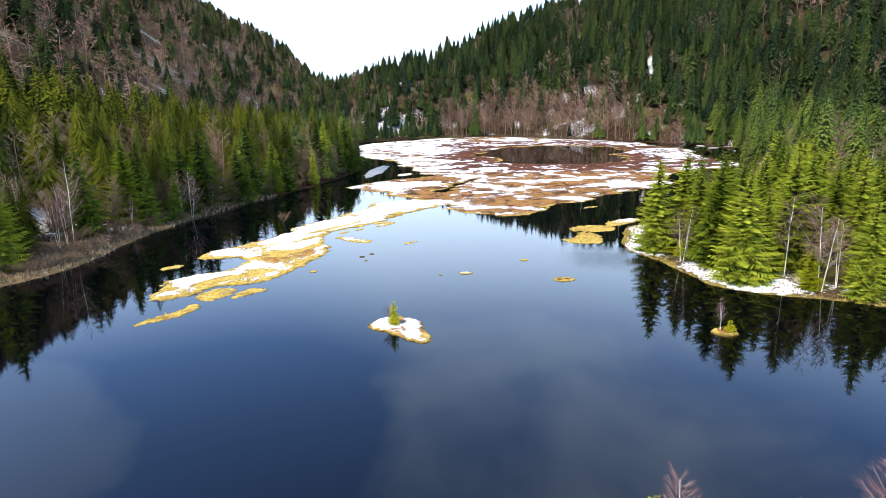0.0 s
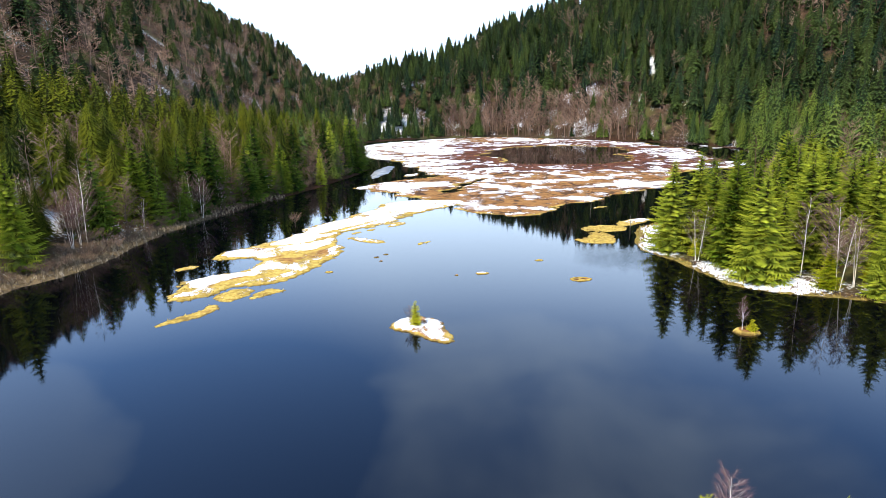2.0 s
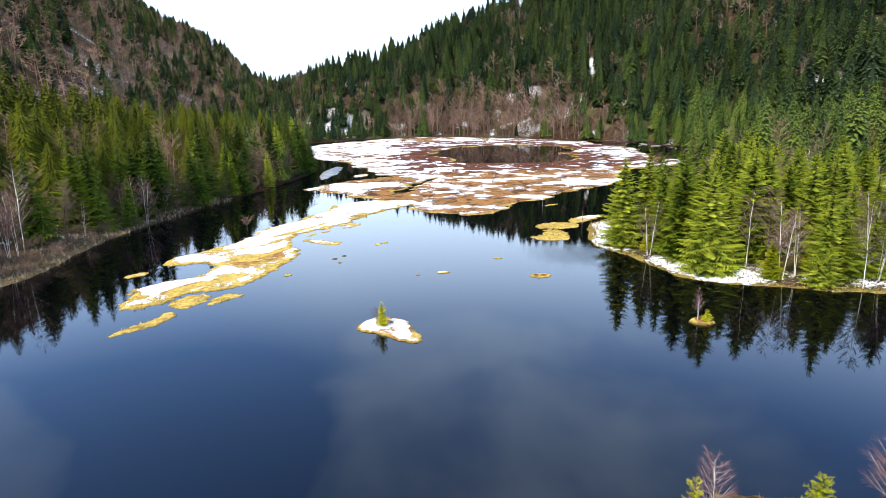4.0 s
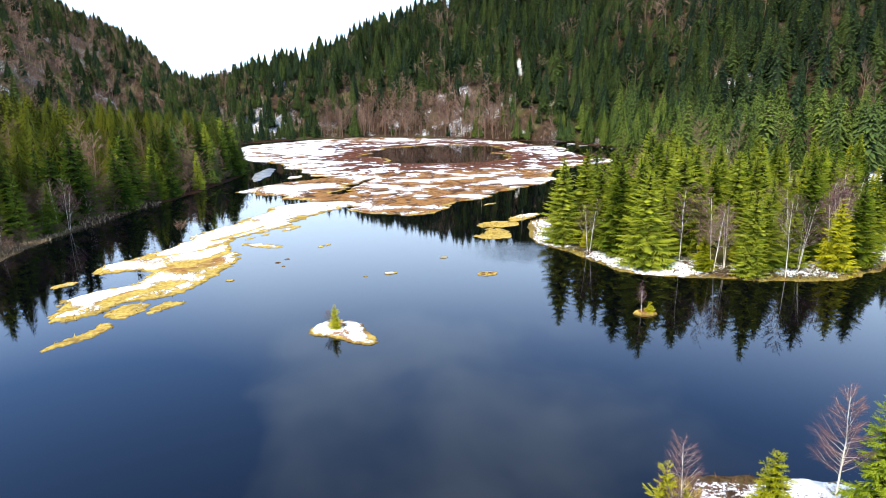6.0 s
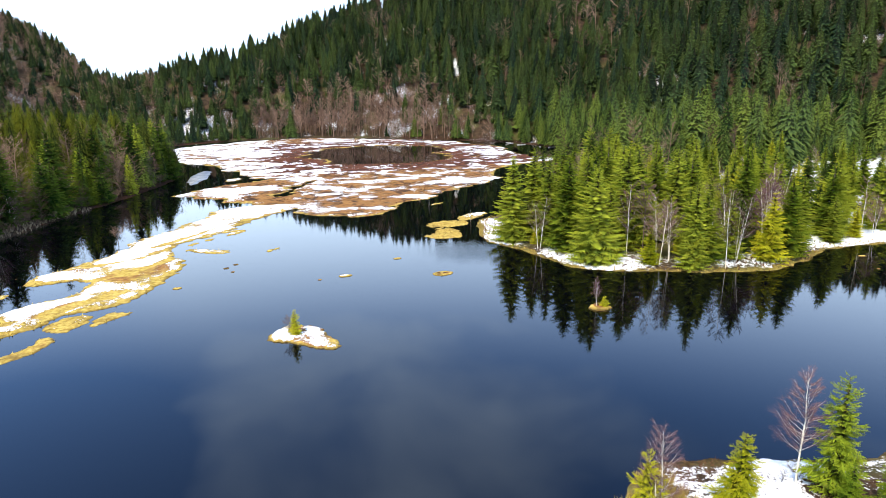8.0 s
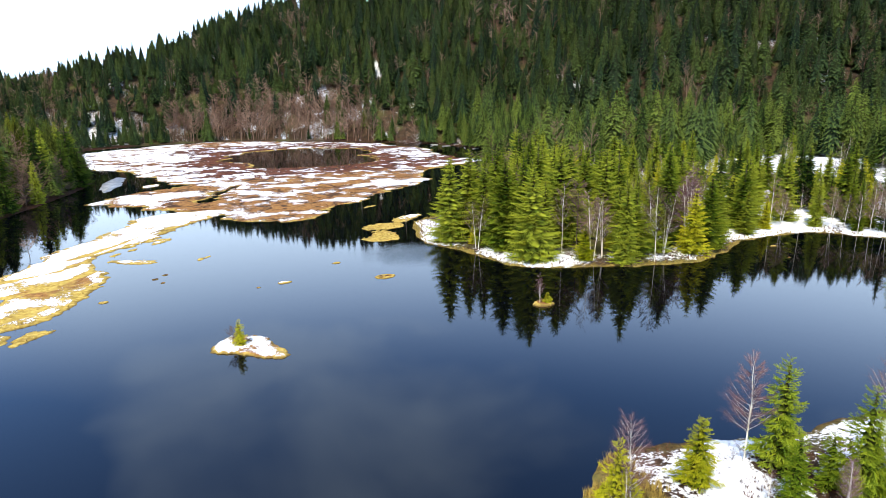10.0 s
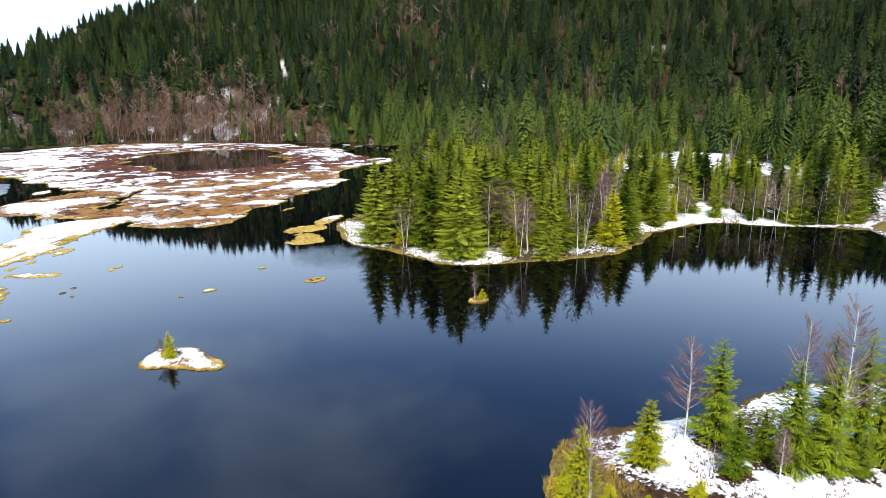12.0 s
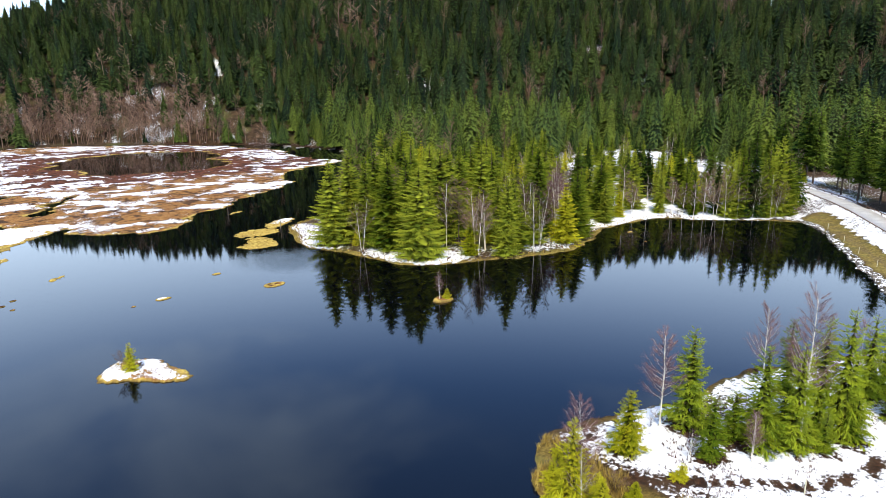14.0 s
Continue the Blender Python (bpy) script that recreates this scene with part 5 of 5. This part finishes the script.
wood("beech_forest", "leafless red-brown trees among spruces on the far shore", BARE_CROWNS, M_FAR_TWIG, ex[far_bare], ey[far_bare], hs[far_bare] * 0.85, rr.uniform(0.9, 1.3, far_bare.sum()), 5)


def beech_band(a, b):
    d = loop_distance(a, b, LAKE)
    return (d > 2.5) & (d < 24 + 22 * field(a, b, 30.0, 2)) & (a > 0) & (a < 122) & (b > 360)


bx, by = scatter((0, 122, 360, 500, beech_band), 3.7, 23)
wood("beech_forest", "dense leafless red-brown beeches lining the far shore", BARE_CROWNS, M_FAR_TWIG, bx, by, rr.uniform(11, 19, len(bx)), rr.uniform(0.7, 1.05, len(bx)), 25)


def west_slope(a, b):
    dl = loop_distance(a, b, LAKE)
    az = np.degrees(np.arctan2(a, b))
    dw, sw = line_distance(a, b, FOOT_WEST)
    up = np.where(sw > 0, dw, -dw)
    front = (dl < 10) & (a < -30) & (b < 285)
    return (dl > 4) & ~front & (az > -50) & (az < -7) & (a < -30) & (up < np.minimum(2.4 * np.interp(az, CAP_AZ, CAP_WEST) + 25, 300)) & (b > 80)


ex, ey = scatter((-520, -30, 90, 760, west_slope), 6.6, 31)
dl = loop_distance(ex, ey, LAKE)
dw, sw = line_distance(ex, ey, FOOT_WEST)
up = np.where(sw > 0, dw, -dw)
green = (up < -16 + 18 * field(ex, ey, 50.0, 2)) & (ey < 320)
p_bare = np.where(green, np.where((dl < 24) & (ey < 170), 0.45, np.where((dl < 40) & (ey > 140), 0.42, 0.12)), np.where(np.degrees(np.arctan2(ex, ey)) > -21, 0.66, 0.74))
is_bare = rr.rand(len(ex)) < p_bare
hs = (np.where(dl < 45, 16.5, np.where(up < 10, 13.0, 11.0)) + np.where(dl < 45, 7, 9) * rr.rand(len(ex))) * np.where(ey > 320, 0.8, 1.0)
hs = np.where((ey < 128) & (dl < 32), hs * 0.62, hs)
keep = rr.rand(len(ex)) < np.where(dl < 60, 0.75, 1.0)
g = green & ~is_bare & (dl < 45) & keep
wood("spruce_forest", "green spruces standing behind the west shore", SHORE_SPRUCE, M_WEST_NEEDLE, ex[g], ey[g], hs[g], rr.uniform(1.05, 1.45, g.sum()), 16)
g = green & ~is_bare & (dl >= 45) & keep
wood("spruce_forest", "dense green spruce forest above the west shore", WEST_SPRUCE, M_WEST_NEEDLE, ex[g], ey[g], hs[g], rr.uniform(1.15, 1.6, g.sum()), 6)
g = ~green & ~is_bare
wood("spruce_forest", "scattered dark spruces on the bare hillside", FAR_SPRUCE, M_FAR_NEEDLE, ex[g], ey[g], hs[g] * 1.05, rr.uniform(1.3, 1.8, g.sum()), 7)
m = is_bare & (dl < 70)
wood("bare_wood", "leafless grey-brown trees among the spruces of the west shore", FINE_CROWNS, M_FAR_TWIG, ex[m], ey[m], hs[m] * 0.8, rr.uniform(1.0, 1.3, m.sum()), 18)
is_bare = is_bare & (dl >= 70)
wood("beech_forest", "leafless purple-brown beech forest on the west hillside", BARE_CROWNS, M_FAR_TWIG, ex[is_bare], ey[is_bare], hs[is_bare] * 0.75, rr.uniform(1.2, 1.7, is_bare.sum()), 8)

# ---- road on the dam ----
def ribbon(name, line, half, lift, mat, thick=0.12):
    p = np.array(line, float)
    for _ in range(3):
        mid = np.stack([0.75 * p[:-1] + 0.25 * p[1:], 0.25 * p[:-1] + 0.75 * p[1:]], 1).reshape(-1, 2)
        p = np.concatenate([p[:1], mid, p[-1:]])
    t = np.gradient(p, axis=0)
    t /= np.linalg.norm(t, axis=1)[:, None]
    nrm = np.c_[-t[:, 1], t[:, 0]]
    rows = []
    for off, dz in ((-half, -thick), (-half, 0), (0, 0.05), (half, 0), (half, -thick)):
        rows.append(np.c_[p + nrm * off, np.full(len(p), lift + dz)])
    v = np.stack(rows, 1).reshape(-1, 3)
    return mesh_from(name, v, grid_faces(len(p), 5), mat)


n = Nodes("asphalt")
fine = n.noise(6.0, 4.0)
M_ASPHALT = n.principled(n.mix(n.remap(n.math("ADD", n.math("MULTIPLY", fine, 0.5), n.math("MULTIPLY", n.noise(0.4, 2.0), 0.5)), 0.35, 0.65), (0.34, 0.34, 0.33), (0.48, 0.47, 0.46)), 0.85, n.bump(fine, 0.3, 0.02))
tagged(new("road", ribbon("road", ROAD, 2.5, 2.07, M_ASPHALT)), "grey asphalt road along the dam between snow banks", "road", kind="structure")

# kerb rails of the road: a low timber rail on posts at either side
def beam(a, b, w, hgt, V, F):
    """A squared timber from a to b."""
    a, b = Vector(a), Vector(b)
    t = (b - a).normalized()
    s = t.cross(Vector((0, 0, 1))).normalized() * w / 2
    u = Vector((0, 0, hgt / 2))
    k = len(V)
    for p in (a, b):
        V.extend([tuple(p - s - u), tuple(p + s - u), tuple(p + s + u), tuple(p - s + u)])
    F.extend([(k, k + 1, k + 2, k + 3), (k + 7, k + 6, k + 5, k + 4)] + [(k + i, k + 4 + i, k + 4 + (i + 1) % 4, k + (i + 1) % 4) for i in range(4)])


def offset_line(line, off, step):
    p = np.array(line, float)
    seg = np.linalg.norm(np.diff(p, axis=0), axis=1)
    s = np.concatenate([[0], np.cumsum(seg)])
    q = np.arange(0, s[-1], step)
    c = np.c_[np.interp(q, s, p[:, 0]), np.interp(q, s, p[:, 1])]
    for _ in range(3):
        c[1:-1] = 0.25 * c[:-2] + 0.5 * c[1:-1] + 0.25 * c[2:]
    t = np.gradient(c, axis=0)
    t /= np.linalg.norm(t, axis=1)[:, None]
    return c + np.c_[-t[:, 1], t[:, 0]] * off


M_TIMBER = plain_material("weathered_timber", (0.10, 0.055, 0.035), (0.20, 0.12, 0.08), 0.85, 6.0)
pv = []
for z in (-0.3, 0.44):
    pv += [(-0.08, -0.08, z), (0.08, -0.08, z), (0.08, 0.08, z), (-0.08, 0.08, z)]
pf = [(0, 3, 2, 1), (4, 5, 6, 7)] + [(i, (i + 1) % 4, 4 + (i + 1) % 4, 4 + i) for i in range(4)]
POST_MESH = mesh_from("post", pv, pf, M_TIMBER)
for off, note in ((-3.0, "low brown timber rail on the lake side of the road"), (3.0, "low brown timber rail on the forest side of the road")):
    pts = offset_line(ROAD[1:9], off, 4.0)
    rail = thing("guard_rail", note, "guard rail", "rails of the road", (pts[0][0], pts[0][1], 2.0))
    for k, (p, q) in enumerate(zip(pts[:-1], pts[1:])):
        V, F = [], []
        o = Vector((pts[0][0], pts[0][1], 2.0))
        beam(Vector((*p, 2.40)) - o, Vector((*q, 2.40)) - o, 0.10, 0.16, V, F)
        part("rail", mesh_from("rail", V, F, M_TIMBER), rail)
        po = part("post", POST_MESH, rail)
        po.location = Vector((*p, 2.0)) - o

# marker stakes on the grassy dam path
M_STAKE = plain_material("pale_stake", (0.45, 0.42, 0.30), (0.62, 0.58, 0.42), 0.8, 8.0)
V, F = [], []
tube([(0, 0, -0.3), (0, 0, 0.6), (0.01, 0, 1.25)], (0.05, 0.045, 0.04), 6, V, F)
STAKE = mesh_from("stake", V, F, M_STAKE)
for x, y in ((127.5, 53.0), (117, 46.5), (109, 41.5), (101.3, 36.4)):
    ob = new("stake", STAKE)
    ob.location = (x, y, land_z(x, y))
    tagged(ob, "pale wooden stake on the grassy dam path", "stake", "stakes on the dam")

# information board on the near bank
M_BOARD = plain_material("white_board", (0.62, 0.62, 0.60), (0.78, 0.78, 0.75), 0.6, 5.0)
sx, sy = 25.5, 19.4
board = thing("sign_board", "small pale notice board on a post in the snow", "sign", at=(sx, sy, land_z(sx, sy)))
V, F = [], []
tube([(0, 0, -0.3), (0, 0, 0.5), (0, 0, 1.3)], (0.05, 0.05, 0.045), 6, V, F)
part("post", mesh_from("post", V, F, M_STAKE), board)
V, F = [], []
beam((-0.22, 0.06, 1.15), (0.22, 0.06, 1.15), 0.04, 0.5, V, F)
part("panel", mesh_from("panel", V, F, M_BOARD), board)

# boulders along the dam's edge
n = Nodes("dam_stone")
grit = n.noise(3.0, 4.0, 0.6, None, True)
facing = n.node("ShaderNodeSeparateXYZ")
n.link(n.geo.outputs["Normal"], facing.inputs[0])
cap = n.math("ADD", facing.outputs["Z"], n.math("MULTIPLY", n.math("SUBTRACT", n.noise(1.3, 3.0), 0.5), 2.4))
stone = n.mix(n.remap(grit, 0.3, 0.7), (0.05, 0.045, 0.035), (0.20, 0.18, 0.15))
M_STONE = n.principled(n.mix(n.remap(cap, 0.75, 0.95), stone, snow_color(n)), 0.9, n.bump(grit, 0.3, 0.02))
STONES = []
for sd in range(4):
    bm = bmesh.new()
    bmesh.ops.create_icosphere(bm, subdivisions=1, radius=0.5)
    r = random.Random(sd)
    for v in bm.verts:
        v.co *= r.uniform(0.75, 1.2)
        v.co.z *= 0.65
    me = bpy.data.meshes.new("boulder")
    bm.to_mesh(me)
    bm.free()
    me.materials.append(M_STONE)
    STONES.append(me)
edge_pts = offset_line([(132, 58.6), (126, 53.8), (118, 48.8), (106, 42), (98, 36.9), (87, 30.7), (78, 24.5)], 0.0, 0.4)
for k, (x, y) in enumerate(edge_pts):
    r = random.random
    x, y = x + (r() - 0.35) * 1.3, y - (r() - 0.35) * 1.3
    ob = new("boulder", STONES[k % 4])
    s = 0.35 + 0.7 * r()
    ob.matrix_basis = Matrix.LocRotScale((x, y, max(land_z(x, y), -0.05) + 0.05 * s), Euler((r() * 0.5, r() * 0.5, r() * 6)), (s, s * (0.7 + 0.5 * r()), s))
    tagged(ob, "grey boulder at the waterline of the dam", "boulder", "boulders of the dam")


# ---- grass, reeds and heath ----
def tufts(name, label, pts, lo, hi, mat, seed, blades=6, lean=0.5, thick=0.05):
    """Small tufts of blades, joined."""
    r = np.random.RandomState(seed)
    nb = len(pts) * blades
    base = np.repeat(pts, blades, 0) + np.c_[r.normal(0, 0.10, (nb, 2)), np.zeros(nb)]
    a = r.uniform(0, 6.283, nb)
    hgt = r.uniform(lo, hi, nb)
    out = hgt * r.uniform(0.1, lean, nb)
    w = thick * r.uniform(0.6, 1.3, nb)
    sx, sy = -np.sin(a) * w, np.cos(a) * w
    v = np.stack([base + np.c_[sx, sy, 0 * a], base - np.c_[sx, sy, 0 * a], base + np.c_[np.cos(a) * out, np.sin(a) * out, hgt]], 1).reshape(-1, 3)
    f = np.arange(3 * nb).reshape(-1, 3)
    ob = new(name, mesh_from(name, v, f, mat, (("tint", np.repeat(r.rand(len(pts)), blades * 3)),)))
    return tagged(ob, label, "grass", kind="stuff")


M_SEDGE = twig_material("sedge", (0.20, 0.13, 0.03), (0.48, 0.36, 0.09), True)
M_HEATH = twig_material("heather", (0.05, 0.022, 0.014), (0.15, 0.075, 0.04), True)
M_HUMMOCK = twig_material("hummock_heather", (0.035, 0.012, 0.008), (0.16, 0.065, 0.025), True)
M_DRY = twig_material("dry_grass", (0.14, 0.10, 0.06), (0.36, 0.28, 0.18), True)
tufts("sedge", "yellow sedge tufts on the rims of the bog mats", np.concatenate(TUFTS), 0.10, 0.38, M_SEDGE, 41)


def on_ring(a, b):
    dry_moss = np.maximum(loop_distance(a, b, RING_LOOP) + 3, -loop_distance(a, b, POND_LOOP) + 2)
    return (dry_moss < 0) & (field(a, b, 5.0, 3) + 0.25 * heath_cover(a, b) > 0.56)


hx, hy = scatter((-52, 126, 148, 425, on_ring), 1.7, 61, 0.5)
tufts("heath", "low red-brown heather hummocks on the wide bog", np.c_[hx, hy, np.full(len(hx), 0.16)], 0.15, 0.34, M_HUMMOCK, 62, 7, 1.6, 0.13)


def shore_points(region, spacing, seed, d0, d1):
    a, b = scatter((*region, lambda x, y: np.ones(len(x), bool)), spacing, seed, 0.5)
    z, d = land(a, b)
    keep = (d > d0) & (d < d1)
    return np.c_[a, b, z - 0.03][keep]


tufts("grass", "yellow grass along the waterline of the wooded point", shore_points((33, 120, 76, 140), 0.7, 51, 0.05, 2.0), 0.12, 0.45, M_SEDGE, 52)
tufts("grass", "dry tan grass and brush on the west bank", shore_points((-100, -48, 90, 185), 0.9, 53, 0.1, 9.0), 0.3, 0.9, M_DRY, 54, 7, 0.7, 0.06)
bank = shore_points((6, 64, 14, 42), 0.55, 55, 0.2, 14.0)
tufts("heath", "dark brown heather poking through the snow of the near bank", bank[field(bank[:, 0], bank[:, 1], 4.0, 2) > 0.56], 0.12, 0.4, M_HEATH, 56, 7, 0.9, 0.035)
mound = bank[(bank[:, 0] < 18.5) & (field(bank[:, 0] + 5, bank[:, 1], 3.0, 2) > 0.42)]
tufts("grass", "tall yellow grass on the tip of the near bank", np.repeat(mound, 3, 0), 0.3, 0.9, M_SEDGE, 57, 8, 0.6, 0.03)
point = shore_points((36, 118, 78, 140), 0.9, 58, 1.2, 8.0)
tufts("heath", "brown heather under the trees of the wooded point", point[field(point[:, 0], point[:, 1], 4.0, 2) > 0.5], 0.2, 0.6, M_HEATH, 59, 7, 0.9, 0.05)

# fallen logs with snow at the far waterline
LOG_V, LOG_F = [], []
tube([(-3.0, 0, 0), (0, 0.1, 0.05), (3.2, -0.05, 0)], (0.24, 0.2, 0.12), 7, LOG_V, LOG_F)
LOG = mesh_from("log", LOG_V, LOG_F, plain_material("snowy_log", (0.30, 0.27, 0.23), (0.62, 0.60, 0.57), 0.85, 1.5), smooth=True)
for k, (x, y, a) in enumerate(((134, 327, 0.9), (140.5, 322, 0.3), (144, 306, 1.2), (147, 288, 0.6), (139, 335, 1.9), (148.5, 300, 0.2))):
    ob = new("fallen_log", LOG)
    ob.matrix_basis = Matrix.LocRotScale((x, y, 0.12), Euler((0, 0.02, a)), (1.0, 1.2, 1.0))
    tagged(ob, "pale fallen log lying at the far waterline", "log", "logs at the far shore")

# dead stems standing in the water
M_DEAD = plain_material("dead_wood", (0.16, 0.13, 0.10), (0.30, 0.26, 0.21), 0.9, 5.0)
for k, (x, y, h) in enumerate(((35.5, 156, 2.2), (39, 134, 3.0), (36.5, 112.5, 1.2), (-88.5, 128, 9.0), (-90, 126.5, 7.5), (43.5, 106.8, 4.0))):
    V, F = [], []
    tube([(0, 0, -0.5), (0.03 * h, 0, h * 0.5), (0.02 * h, 0.02 * h, h)], (0.02 * h + 0.03, 0.014 * h + 0.02, 0.01), 6, V, F)
    for q in range(3):
        z0 = h * (0.4 + 0.18 * q)
        tube([(0.03 * h, 0, z0), (0.03 * h + 0.1 * h * math.cos(q * 2.1), 0.1 * h * math.sin(q * 2.1), z0 + 0.05 * h)], (0.02, 0.008), 4, V, F)
    ob = new("dead_stem", mesh_from("dead_stem", V, F, M_DEAD, smooth=True))
    ob.location = (x, y, max(land_z(x, y), 0.0))
    tagged(ob, "thin grey dead stem with broken twigs", "dead tree", "dead stems")
